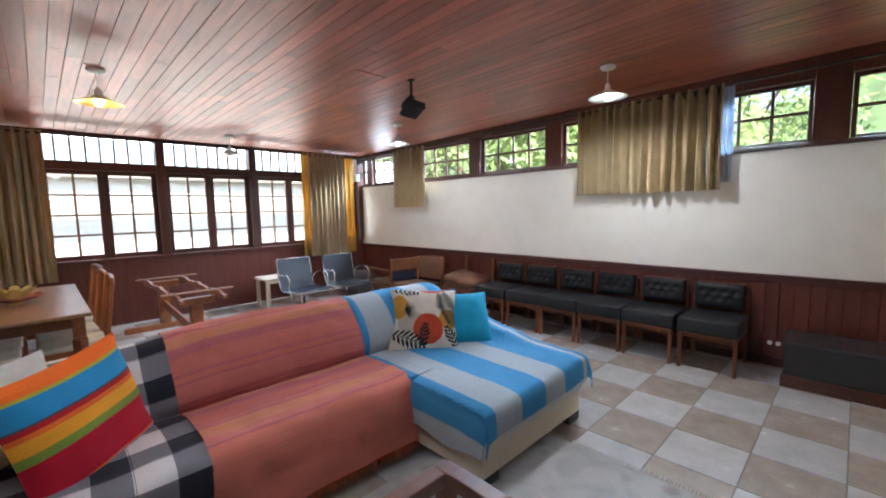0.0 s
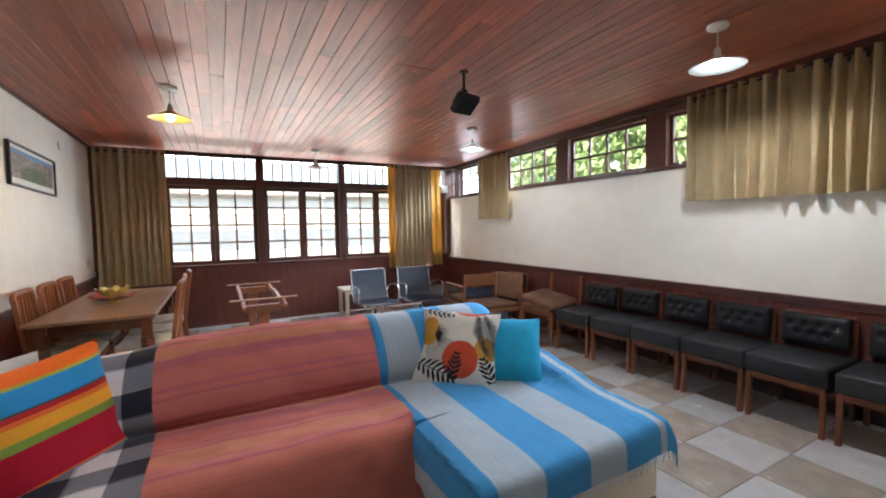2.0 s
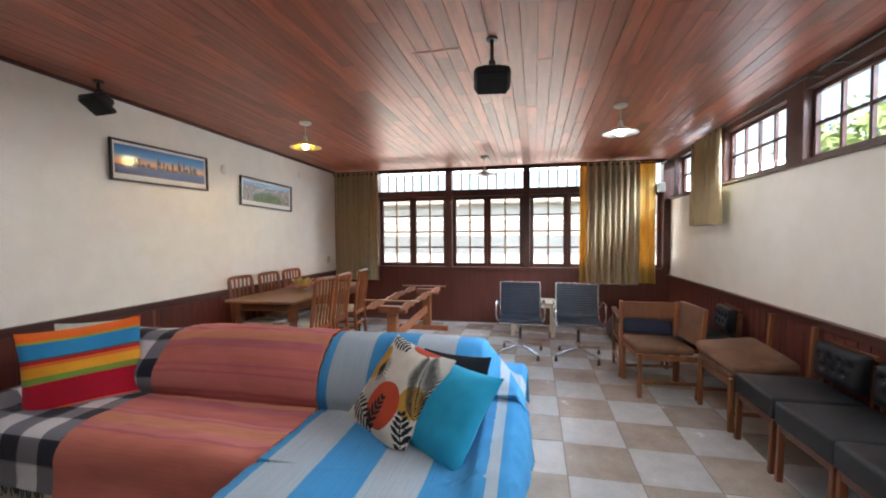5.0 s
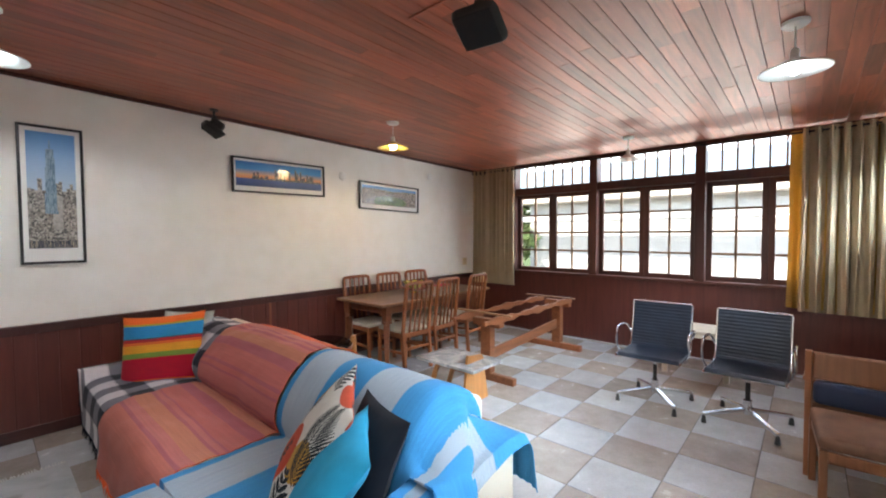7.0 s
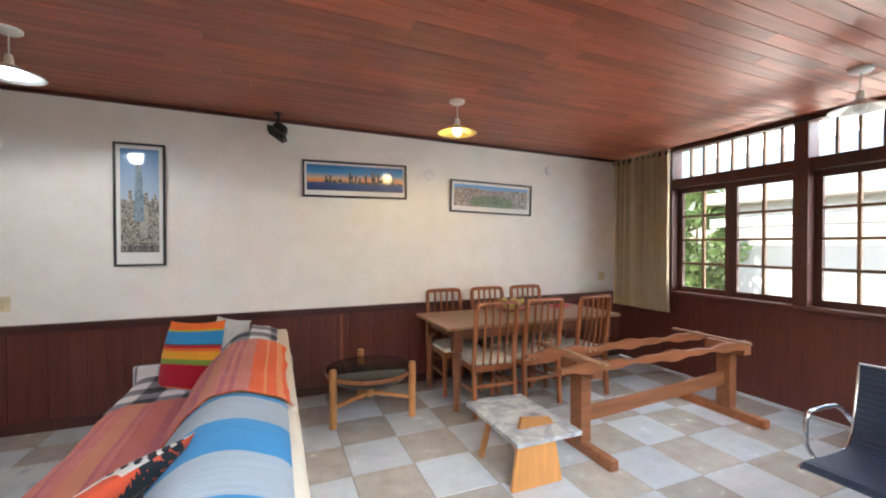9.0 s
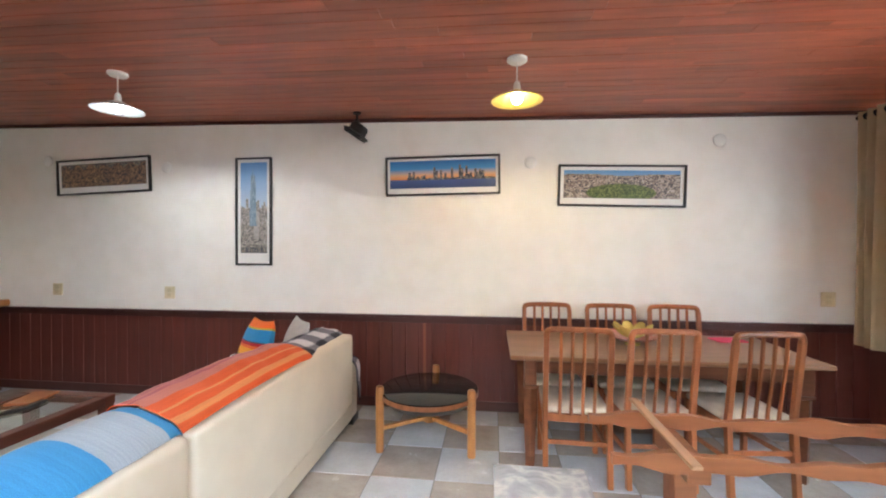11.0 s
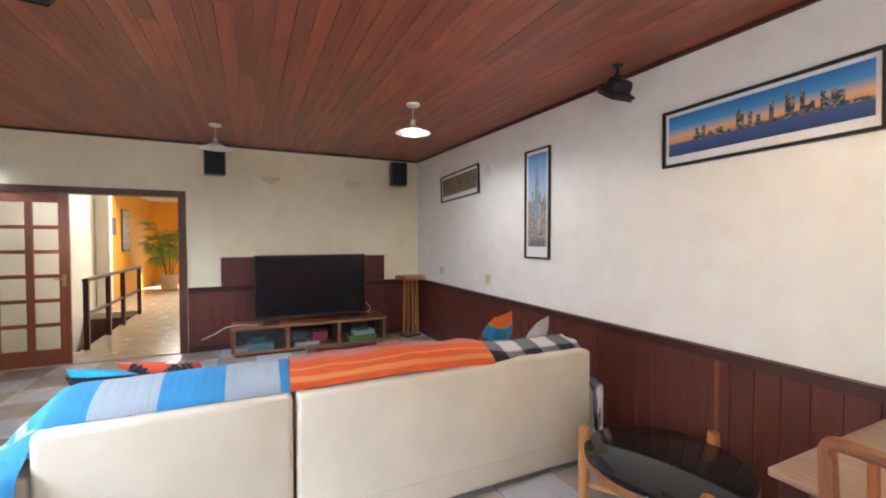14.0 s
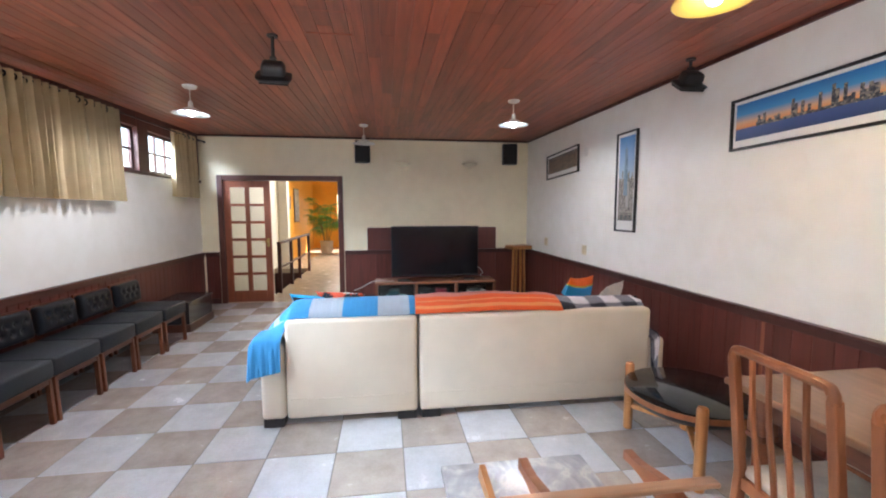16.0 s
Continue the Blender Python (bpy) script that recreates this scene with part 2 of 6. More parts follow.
def box(bm, x0, x1, y0, y1, z0, z1, bevel=0.0, seg=2, m=None):
    g = bmesh.ops.create_cube(bm, size=1)
    bmesh.ops.scale(bm, vec=(abs(x1 - x0), abs(y1 - y0), abs(z1 - z0)), verts=g["verts"])
    bmesh.ops.translate(bm, vec=((x0 + x1) / 2, (y0 + y1) / 2, (z0 + z1) / 2), verts=g["verts"])
    vs = g["verts"]
    if bevel:
        es = list({e for v in vs for e in v.link_edges})
        r = bmesh.ops.bevel(bm, geom=es, offset=bevel, segments=seg, profile=0.5, affect="EDGES")
        vs = list({v for f in r["faces"] for v in f.verts} | {v for v in vs if v.is_valid})
    if m is not None:
        bmesh.ops.transform(bm, matrix=m, verts=vs)
    return vs


def B(*a, **k):
    bm = bmesh.new()
    box(bm, *a, **k)
    return bm


def rod(bm, p, q, r0, r1=None, n=12):
    p, q = Vector(p), Vector(q)
    d = q - p
    g = bmesh.ops.create_cone(bm, cap_ends=True, segments=n, radius1=r0, radius2=r0 if r1 is None else r1, depth=d.length)
    m = Matrix.Translation((p + q) / 2) @ d.to_track_quat("Z", "Y").to_matrix().to_4x4()
    bmesh.ops.transform(bm, matrix=m, verts=g["verts"])
    return g["verts"]


def R(p, q, r0, r1=None, n=12):
    bm = bmesh.new()
    rod(bm, p, q, r0, r1, n)
    return bm


def bar(bm, p, q, w, h, up=(0, 0, 1)):
    """A straight rectangular bar from p to q, w across and h along up."""
    p, q, up = Vector(p), Vector(q), Vector(up)
    d = (q - p).normalized()
    s = d.cross(up).normalized()
    u = s.cross(d).normalized()
    vs = [bm.verts.new(e + s * a * w / 2 + u * b * h / 2) for e in (p, q) for a, b in ((-1, -1), (1, -1), (1, 1), (-1, 1))]
    for f in ((0, 1, 2, 3), (7, 6, 5, 4), (0, 4, 5, 1), (1, 5, 6, 2), (2, 6, 7, 3), (3, 7, 4, 0)):
        bm.faces.new([vs[i] for i in f])
    bmesh.ops.bevel(bm, geom=list({e for v in vs for e in v.link_edges}), offset=min(w, h) * 0.14, segments=2, profile=0.5, affect="EDGES")


def BAR(*a, **k):
    bm = bmesh.new()
    bar(bm, *a, **k)
    return bm


def lathe(profile, n=32, cap=False):
    bm = bmesh.new()
    rings = []
    for r, z in profile:
        rings.append([bm.verts.new((r * math.cos(2 * math.pi * i / n), r * math.sin(2 * math.pi * i / n), z)) for i in range(n)])
    for a, b in zip(rings, rings[1:]):
        for i in range(n):
            bm.faces.new((a[i], a[(i + 1) % n], b[(i + 1) % n], b[i]))
    if cap:
        bm.faces.new(rings[0][::-1])
        bm.faces.new(rings[-1])
    return bm


def sweep(points, radius, n=10):
    """A round tube through the points, bent smoothly."""
    pts = [Vector(p) for p in points]
    fine = []
    for i in range(len(pts) - 1):
        a, b, c, d = pts[max(i - 1, 0)], pts[i], pts[i + 1], pts[min(i + 2, len(pts) - 1)]
        for k in range(6):
            t = k / 6
            fine.append(0.5 * ((2 * b) + (c - a) * t + (2 * a - 5 * b + 4 * c - d) * t * t + (3 * b - a - 3 * c + d) * t ** 3))
    fine.append(pts[-1])
    bm, rings = bmesh.new(), []
    for i, p in enumerate(fine):
        d = (fine[min(i + 1, len(fine) - 1)] - fine[max(i - 1, 0)]).normalized()
        s = d.cross(Vector((0.13, 0.21, 0.97))).normalized()
        u = s.cross(d)
        rings.append([bm.verts.new(p + radius * (s * math.cos(2 * math.pi * k / n) + u * math.sin(2 * math.pi * k / n))) for k in range(n)])
    for a, b in zip(rings, rings[1:]):
        for k in range(n):
            bm.faces.new((a[k], a[(k + 1) % n], b[(k + 1) % n], b[k]))
    bm.faces.new(rings[0][::-1])
    bm.faces.new(rings[-1])
    return bm


def sheet(nu, nv, place, thick=0.0, uv=None):
    """A cloth of nu by nv cells whose points place(u, v) gives; uv(u, v): metres along the cloth."""
    bm = bmesh.new()
    layer = bm.loops.layers.uv.new("UVMap")
    grid = [[bm.verts.new(place(i / nu, j / nv)) for j in range(nv + 1)] for i in range(nu + 1)]
    for i in range(nu):
        for j in range(nv):
            f = bm.faces.new((grid[i][j], grid[i + 1][j], grid[i + 1][j + 1], grid[i][j + 1]))
            for lp, (a, b) in zip(f.loops, ((i, j), (i + 1, j), (i + 1, j + 1), (i, j + 1))):
                lp[layer].uv = uv(a / nu, b / nv) if uv else (a / nu, b / nv)
    if thick:
        bm.normal_update()
        rim = [grid[i][0] for i in range(nu + 1)] + [grid[nu][j] for j in range(1, nv + 1)] + [grid[i][nv] for i in range(nu - 1, -1, -1)] + [grid[0][j] for j in range(nv - 1, 0, -1)]
        under = {v: bm.verts.new(v.co - v.normal * thick) for row in grid for v in row}
        for f in list(bm.faces):
            g = bm.faces.new([under[v] for v in reversed(f.verts)])
            for lp, old in zip(g.loops, reversed(list(f.loops))):
                lp[layer].uv = old[layer].uv
        for a, b in zip(rim, rim[1:] + rim[:1]):
            bm.faces.new((b, a, under[a], under[b]))
    return bm


def along(points, straight=False):
    """A smooth path through points: gives the place at a share of its length, and the length."""
    pts = [Vector(p) for p in points]
    fine = []
    for i in range(len(pts) - 1):
        a, b, c, d = pts[max(i - 1, 0)], pts[i], pts[i + 1], pts[min(i + 2, len(pts) - 1)]
        for k in range(8):
            t = k / 8
            if straight:
                fine.append(b.lerp(c, t))
                continue
            fine.append(0.5 * ((2 * b) + (c - a) * t + (2 * a - 5 * b + 4 * c - d) * t * t + (3 * b - a - 3 * c + d) * t ** 3))
    fine.append(pts[-1])
    run = [0.0]
    for a, b in zip(fine, fine[1:]):
        run.append(run[-1] + (b - a).length)

    def at(t):
        s = t * run[-1]
        i = min(max(int(np.searchsorted(run, s)) - 1, 0), len(fine) - 2)
        k = (s - run[i]) / max(run[i + 1] - run[i], 1e-9)
        return fine[i].lerp(fine[i + 1], min(max(k, 0), 1))
    return at, run[-1]


def wobble(x, y, z, amount, scale=3.0):
    return amount * noise.noise(Vector((x, y, z)) * scale)


# ---- the room: x from the window wall to the television wall, y from the picture wall to the high windows ----
X0, X1, Y0, Y1 = -7.05, 1.43, -0.63, 4.88


def ceiling_z(x):
    return 2.605 + 0.0185 * (x + 7.05)


def wall_with_openings(along_x, place, thick, a0, a1, top, openings, z0=0.0):
    """One wall, place to place + thick, with rectangular holes (a, b, low, high)."""
    bm = bmesh.new()
    cuts = sorted({a0, a1, *(v for o in openings for v in o[:2])})
    for a, b in zip(cuts, cuts[1:]):
        zs = [(z0, top)]
        for oa, ob_, lo, hi in openings:
            if oa <= a + 1e-6 and ob_ >= b - 1e-6:
                zs = [(s, e) for s, e in ((zs[0][0], lo), (hi, zs[-1][1])) if e - s > 1e-4]
        for s, e in zs:
            if along_x:
                box(bm, a, b, place, place + thick, s, e)
            else:
                box(bm, place, place + thick, a, b, s, e)
    bmesh.ops.remove_doubles(bm, verts=bm.verts, dist=1e-5)
    return bm


TOP = 2.95
# bays of the high windows in the long wall, as x from and to
HIGH = [(-7.02, -6.82), (-6.66, -5.55), (-5.22, -4.11), (-3.89, -2.79), (-2.56, -1.48), (-1.27, -0.20), (0.03, 1.08)]
HZ0, HZ1 = 2.06, 2.52
structure("wall_north", wall_with_openings(True, Y1, 0.18, X0 - 0.2, X1 + 0.15, TOP, [(X0, X1, HZ0 - 0.04, TOP)]), PAINT, "cream painted plaster wall under the high windows", "wall")
structure("wall_south", wall_with_openings(True, Y0 - 0.15, 0.15, X0 - 0.2, X1 + 0.15, TOP, []), PAINT, "cream painted plaster wall hung with framed prints", "wall")
structure("wall_east", wall_with_openings(False, X1, 0.14, Y0, Y1, TOP, [(2.66, 4.56, 0.0, 2.075)]), PAINT_WARM, "warm cream plaster wall behind the television", "wall")
structure("wall_west", wall_with_openings(False, X0 - 0.2, 0.2, Y0, Y1, TOP, [(Y0 + 0.02, Y1 - 0.03, 0.93, 2.58)]), PANEL, "dark red wooden panelled wall under the main windows", "wall")

# ceiling of narrow varnished boards, all in one mesh
bm = bmesh.new()
rng = random.Random(4)
w = 0.098
yb = Y0
while yb < Y1 + 0.05:
    xa = X0 - rng.uniform(0, 2.2)
    while xa < X1:
        xb = xa + (rng.choice((0.5, 0.8, 1.1, 1.5)) if xa < -3.6 else rng.choice((1.3, 1.9, 2.5, 3.2))) + rng.uniform(-0.2, 0.2)
        a, b = max(xa, X0 - 0.05) + 0.001, min(xb, X1 + 0.02) - 0.001
        if b > a + 0.02:
            dz = rng.uniform(-0.0012, 0.0012)
            za, zb = ceiling_z(a) + dz, ceiling_z(b) + dz
            y0, y1, e = yb + 0.0016, yb + w - 0.0016, 0.0012
            prof = [(y0, 0.018), (y0, 0.0015), (y0 + e, 0.0), (y1 - e, 0.0), (y1, 0.0015), (y1, 0.018)]
            va = [bm.verts.new((a, y, za + z)) for y, z in prof]
            vb = [bm.verts.new((b, y, zb + z)) for y, z in prof]
            for i in range(5):
                bm.faces.new((va[i], va[i + 1], vb[i + 1], vb[i]))
            bm.faces.new(va)
            bm.faces.new(vb[::-1])
        xa = xb
    yb += w
for a, b in ((X0 - 0.2, X1 + 0.15),):
    vs = [bm.verts.new((x, y, ceiling_z(x) + h)) for h in (0.02, 0.1) for x, y in ((a, Y0 - 0.15), (b, Y0 - 0.15), (b, Y1 + 0.18), (a, Y1 + 0.18))]
    for f in ((0, 1, 2, 3), (4, 5, 6, 7), (0, 1, 5, 4), (1, 2, 6, 5), (2, 3, 7, 6), (3, 0, 4, 7)):
        bm.faces.new([vs[i] for i in f])
structure("ceiling", bm, CEIL, "reddish-brown varnished narrow board ceiling", "ceiling")

# small flush hatch in the ceiling
HATCH = tagged(thing("ceiling_hatch", at=pose(-3.04, 2.245, ceiling_z(-3.04))), "small square wooden ceiling hatch with a thin frame", "hatch", kind="structure")
for a, b, c, d in ((-0.165, 0.165, -0.16, -0.148), (-0.165, 0.165, 0.148, 0.16), (-0.165, -0.153, -0.148, 0.148), (0.153, 0.165, -0.148, 0.148)):
    part("frame_strip", B(a, b, c, d, -0.004, 0.006, bevel=0.001), CEIL, HATCH)

# cornice strips under the ceiling
for nm, ya, yb in (("trim", Y0, Y0 + 0.022),):
    bm = bmesh.new()
    bar(bm, (X0, (ya + yb) / 2, ceiling_z(X0) - 0.016), (X1, (ya + yb) / 2, ceiling_z(X1) - 0.016), 0.022, 0.03)
    structure("trim", bm, RAIL, "thin dark wooden cornice strip", "trim")
structure("trim", BAR((X1 - 0.011, Y0 + 0.03, ceiling_z(X1) - 0.016), (X1 - 0.011, Y1, ceiling_z(X1) - 0.016), 0.022, 0.03), RAIL, "thin dark wooden cornice strip", "trim")


# ---- wainscot: boards, rail and skirting on each wall ----
def wainscot(name, p, q, normal, top=0.835, step=0.105, skip=()):
    """Upright tongue boards from p to q along a wall whose inner side faces normal."""
    p, q, n = Vector((*p, 0)), Vector((*q, 0)), Vector((*normal, 0))
    d = (q - p).normalized()
    length = (q - p).length
    base = structure(name, BAR(p + n * 0.004 + Vector((0, 0, top / 2)), q + n * 0.004 + Vector((0, 0, top / 2)), 0.006, top), PANEL, "dark reddish-brown tongue-and-groove wooden wainscot", "wainscot")
    count = max(1, round(length / step))
    wd = length / count
    me = None
    for i in range(count):
        if me is None:
            bm = bmesh.new()
            box(bm, -wd / 2 + 0.0015, wd / 2 - 0.0015, -0.005, 0.005, 0.002, top - 0.03, 0.003, 1)
            me = bpy.data.meshes.new("board")
            bm.to_mesh(me)
            bm.free()
            me.materials.append(PANEL)
        o = new("board", me)
        o.parent = base
        o.matrix_world = Matrix.Translation(p + d * (i + 0.5) * wd + n * 0.0125) @ Matrix.Rotation(math.atan2(d.y, d.x), 4, "Z")
    up = Vector((0, 0, 1))
    bm = bmesh.new()
    bar(bm, p + n * 0.022 + up * (top - 0.022), q + n * 0.022 + up * (top - 0.022), 0.026, 0.05)
    bar(bm, p + n * 0.026 + up * (top + 0.012), q + n * 0.026 + up * (top + 0.012), 0.05, 0.02)
    part("rail", bm, RAIL, base, "dark moulded cap rail")
    part("skirting", BAR(p + n * 0.024 + up * 0.045, q + n * 0.024 + up * 0.045, 0.012, 0.085), RAIL, base, "dark skirting board")
    return base


wainscot("wainscot_south", (X0, Y0), (X1, Y0), (0, 1), step=0.125)
wainscot("wainscot_north", (X1, Y1), (X0, Y1), (0, -1))
wainscot("wainscot_east", (X1, Y0 + 0.05), (X1, 2.60), (-1, 0), step=0.55)
wainscot("wainscot_east", (X1, 4.62), (X1, Y1 - 0.05), (-1, 0))
structure("trim", B(-3.376, -3.350, Y0 + 0.0178, Y0 + 0.0205, 0.09, 0.785), wood("bare_strip_wood", (0.24, 0.085, 0.045), 0.4, "z", 0.25), "narrow paler wooden joint strip on the wainscot", "trim")
# raised flat panel behind the television
for a, b, m_ in ((-0.045, 2.215, PANEL),):
    o = structure("trim", B(X1 - 0.045, X1 - 0.003, a, b, 0.86, 1.245, bevel=0.003), m_, "flat dark reddish-brown wooden panel above the wainscot", "wall panel")


# ---- windows ----
def pane(parent, x0, x1, y0, y1, z0, z1):
    o = part("pane", B(x0, x1, y0, y1, z0, z1), GLASS, parent)
    o.visible_shadow = False
    return o


def lattice(name, along_x, place, a0, a1, z0, z1, cols, rows, stile, parent, barw=0.027, depth=0.045, mat=FRAME, thin=FRAME):
    """A glazed leaf: stiles, rails, glazing bars, panes."""
    def bx(u0, u1, d0, d1, s, e, **k):
        return B(u0, u1, place + d0, place + d1, s, e, **k) if along_x else B(place + d0, place + d1, u0, u1, s, e, **k)
    leaf = part(name, bx(a0, a0 + stile, -depth / 2, depth / 2, z0, z1, bevel=0.004), mat, parent)
    part("stile", bx(a1 - stile, a1, -depth / 2, depth / 2, z0, z1, bevel=0.004), mat, leaf)
    part("rail", bx(a0 + stile, a1 - stile, -depth / 2, depth / 2, z0, z0 + stile, bevel=0.004), mat, leaf)
    part("rail", bx(a0 + stile, a1 - stile, -depth / 2, depth / 2, z1 - stile, z1, bevel=0.004), mat, leaf)
    ua, ub, za, zb = a0 + stile, a1 - stile, z0 + stile, z1 - stile
    for i in range(1, cols):
        u = ua + (ub - ua) * i / cols
        part("glazing_bar", bx(u - barw / 2, u + barw / 2, -depth / 2.6, depth / 2.6, za, zb, bevel=0.003), thin, leaf)
    for j in range(1, rows):
        z = za + (zb - za) * j / rows
        part("glazing_bar", bx(ua, ub, -depth / 2.8, depth / 2.8, z - barw / 2, z + barw / 2, bevel=0.003), thin, leaf)
    for i in range(cols):
        for j in range(rows):
            u0, u1 = ua + (ub - ua) * i / cols, ua + (ub - ua) * (i + 1) / cols
            s, e = za + (zb - za) * j / rows, za + (zb - za) * (j + 1) / rows
            if along_x:
                pane(leaf, u0, u1, place - 0.002, place + 0.002, s, e)
            else:
                pane(leaf, place - 0.002, place + 0.002, u0, u1, s, e)
    return leaf


WX = -7.14
win = tagged(thing("window_1"), "wide dark-wood casement window with small panes and slatted transoms", "window", kind="structure")
POSTS = [Y0 + 0.05, 0.14, 1.455, 2.745, 4.03, Y1 - 0.05]
for y in POSTS:
    part("post", B(WX - 0.05, X0 + 0.035, y - 0.055, y + 0.055, 0.93, 2.6, bevel=0.006), FRAME, win)
part("sill", B(WX - 0.08, X0 + 0.05, Y0 + 0.02, Y1 - 0.03, 0.905, 0.94, bevel=0.006), FRAME, win)
for a, b in zip(POSTS, POSTS[1:]):
    part("transom_beam", B(WX - 0.05, X0 + 0.02, a + 0.055, b - 0.055, 2.125, 2.235, bevel=0.005), FRAME, win)
    part("head_beam", B(WX - 0.05, X0 + 0.02, a + 0.055, b - 0.055, 2.565, 2.62, bevel=0.005), FRAME, win)
    a_, b_ = a + 0.0535, b - 0.0535
    if b - a > 1:
        mid = (a_ + b_) / 2
        lattice("casement", False, WX, a_, mid - 0.0004, 0.938, 2.127, 2, 4, 0.06, win, thin=BARWOOD)
        lattice("casement", False, WX, mid + 0.0004, b_, 0.938, 2.127, 2, 4, 0.06, win, thin=BARWOOD)
        n = 8
    else:
        lattice("casement", False, WX, a_, b_, 0.938, 2.127, 2, 4, 0.06, win, thin=BARWOOD)
        n = 4
    for i in range(1, n):
        y = a_ + (b_ - a_) * i / n
        part("slat", B(WX - 0.02, WX + 0.02, y - 0.011, y + 0.011, 2.234, 2.567, bevel=0.003), BARWOOD, win)
    pane(win, WX - 0.002, WX + 0.002, a_, b_, 2.236, 2.564)

HY = Y1 + 0.07
hw = tagged(thing("window_2"), "row of high dark-wood windows with small square panes", "window", kind="structure")
part("sill", B(X0, X1, Y1 - 0.035, Y1 + 0.17, HZ0 - 0.075, HZ0 - 0.038, bevel=0.006), FRAME, hw)
edges = [X0] + [v for ab in HIGH for v in ab] + [X1]
for i in range(0, len(edges), 2):
    a, b = edges[i] - 0.001, edges[i + 1] + 0.001
    if b - a > 0.03:
        part("post", B(a, b, Y1 - 0.012, Y1 + 0.1, HZ0 - 0.038, ceiling_z(a) + 0.02, bevel=0.006), FRAME, hw)
for a, b in HIGH:
    part("head_beam", B(a, b, Y1 - 0.006, Y1 + 0.1, HZ1 + 0.03, ceiling_z(b) + 0.02, bevel=0.004), FRAME, hw)
    c = max(1, round((b - a) / 0.27))
    lattice("leaf", True, HY, a + 0.003, b - 0.003, HZ0 - 0.036, HZ1 + 0.028, c, 2, 0.034, hw, 0.026, 0.04)

# ---- door to the hall ----
door = tagged(thing("door_1"), "reddish wooden glazed double door, one leaf slid open", "door", kind="structure")
for a, b, s, e in ((2.615, 2.70, 0, 2.115), (4.525, 4.61, 0, 2.115), (2.70, 4.525, 2.035, 2.115)):
    part("door_frame", B(X1 - 0.025, X1 + 0.16, a, b, s, e, bevel=0.006), FRAME, door)
FROST = glass("frosted_glass", (0.86, 0.88, 0.86), 0.10)


def door_leaf(x, a0, a1, parent):
    leaf = part("door_leaf", B(x - 0.02, x + 0.02, a0, a0 + 0.10, 0.012, 2.03, bevel=0.005), DOORWOOD, parent)
    part("stile", B(x - 0.02, x + 0.02, a1 - 0.10, a1, 0.012, 2.03, bevel=0.005), DOORWOOD, leaf)
    part("rail", B(x - 0.02, x + 0.02, a0 + 0.10, a1 - 0.10, 0.012, 0.20, bevel=0.005), DOORWOOD, leaf)
    part("rail", B(x - 0.02, x + 0.02, a0 + 0.10, a1 - 0.10, 1.92, 2.03, bevel=0.005), DOORWOOD, leaf)
    mid = (a0 + a1) / 2
    part("mullion", B(x - 0.018, x + 0.018, mid - 0.035, mid + 0.035, 0.20, 1.92, bevel=0.005), DOORWOOD, leaf)
    for s, e in ((a0 + 0.10, mid - 0.035), (mid + 0.035, a1 - 0.10)):
        for j in range(6):
            z0, z1 = 0.20 + 1.72 * j / 6, 0.20 + 1.72 * (j + 1) / 6
            if j:
                part("glazing_bar", B(x - 0.016, x + 0.016, s, e, z0 - 0.022, z0 + 0.022, bevel=0.004), DOORWOOD, leaf)
            part("pane", B(x - 0.003, x + 0.003, s, e, z0, z1), FROST, leaf)
    bm = bmesh.new()
    rod(bm, (x - 0.022, a0 + 0.05, 1.02), (x - 0.06, a0 + 0.05, 1.02), 0.008)
    rod(bm, (x - 0.06, a0 + 0.04, 1.02), (x - 0.06, a0 + 0.13, 1.02), 0.008)
    box(bm, x - 0.026, x - 0.02, a0 + 0.03, a0 + 0.07, 0.94, 1.08, 0.002, 1)
    part("door_handle", bm, BRASSY, leaf)


door_leaf(X1 + 0.03, 3.80, 4.525, door)

# ---- hall beyond the door ----
HX1 = 11.8
structure("wall_hall_left", B(X1 + 0.14, 6.4, 4.86, 5.0, -1.6, 2.9), PAINT, "white plaster wall of the stair hall", "wall")
structure("wall_hall_left", B(6.4, HX1, 4.86, 5.0, 0, 2.9), ORANGE, "orange plaster wall of the hall", "wall")
structure("wall_hall_right", B(X1 + 0.14, HX1, 1.6, 1.75, 0, 2.9), PAINT_WARM, "cream plaster wall of the hall", "wall")
structure("wall_hall_end", wall_with_openings(False, HX1, 0.15, 1.6, 5.0, 2.9, [(2.2, 3.9, 0.9, 2.2)]), ORANGE, "orange end wall of the hall with a bright window", "wall")
structure("wall_hall_arch", B(6.2, 6.42, 4.60, 4.858, 0, 2.9, bevel=0.03), PAINT, "white plaster pier with rounded edge in the hall", "wall")
structure("ceiling_hall", B(X1 + 0.14, HX1 + 0.15, 1.6, 5.0, 2.75, 2.9), PAINT, "white hall ceiling", "ceiling")
FLOOR_HALL = tile_mat("hall_tile", (0.60, 0.50, 0.38), (0.46, 0.38, 0.29))
structure("floor_hall", B(X1 + 0.14, HX1, 1.75, 3.93, -0.12, -0.002), FLOOR_HALL, "beige tiled hall floor", "floor")
structure("floor_hall", B(5.6, HX1, 3.93, 4.86, -0.12, -0.002), FLOOR_HALL, "beige tiled hall floor", "floor")
structure("floor_hall", B(X1 + 0.14, 2.1, 3.93, 4.86, -0.12, -0.002), FLOOR_HALL, "beige tiled hall floor", "floor")
structure("wall_stairwell", B(2.0, 2.1, 3.93, 4.86, -1.5, -0.12), RAIL, "dark wooden side of the stairwell", "wall")
structure("wall_stairwell", B(5.6, 5.7, 3.93, 4.86, -1.5, -0.12), RAIL, "dark wooden side of the stairwell", "wall")
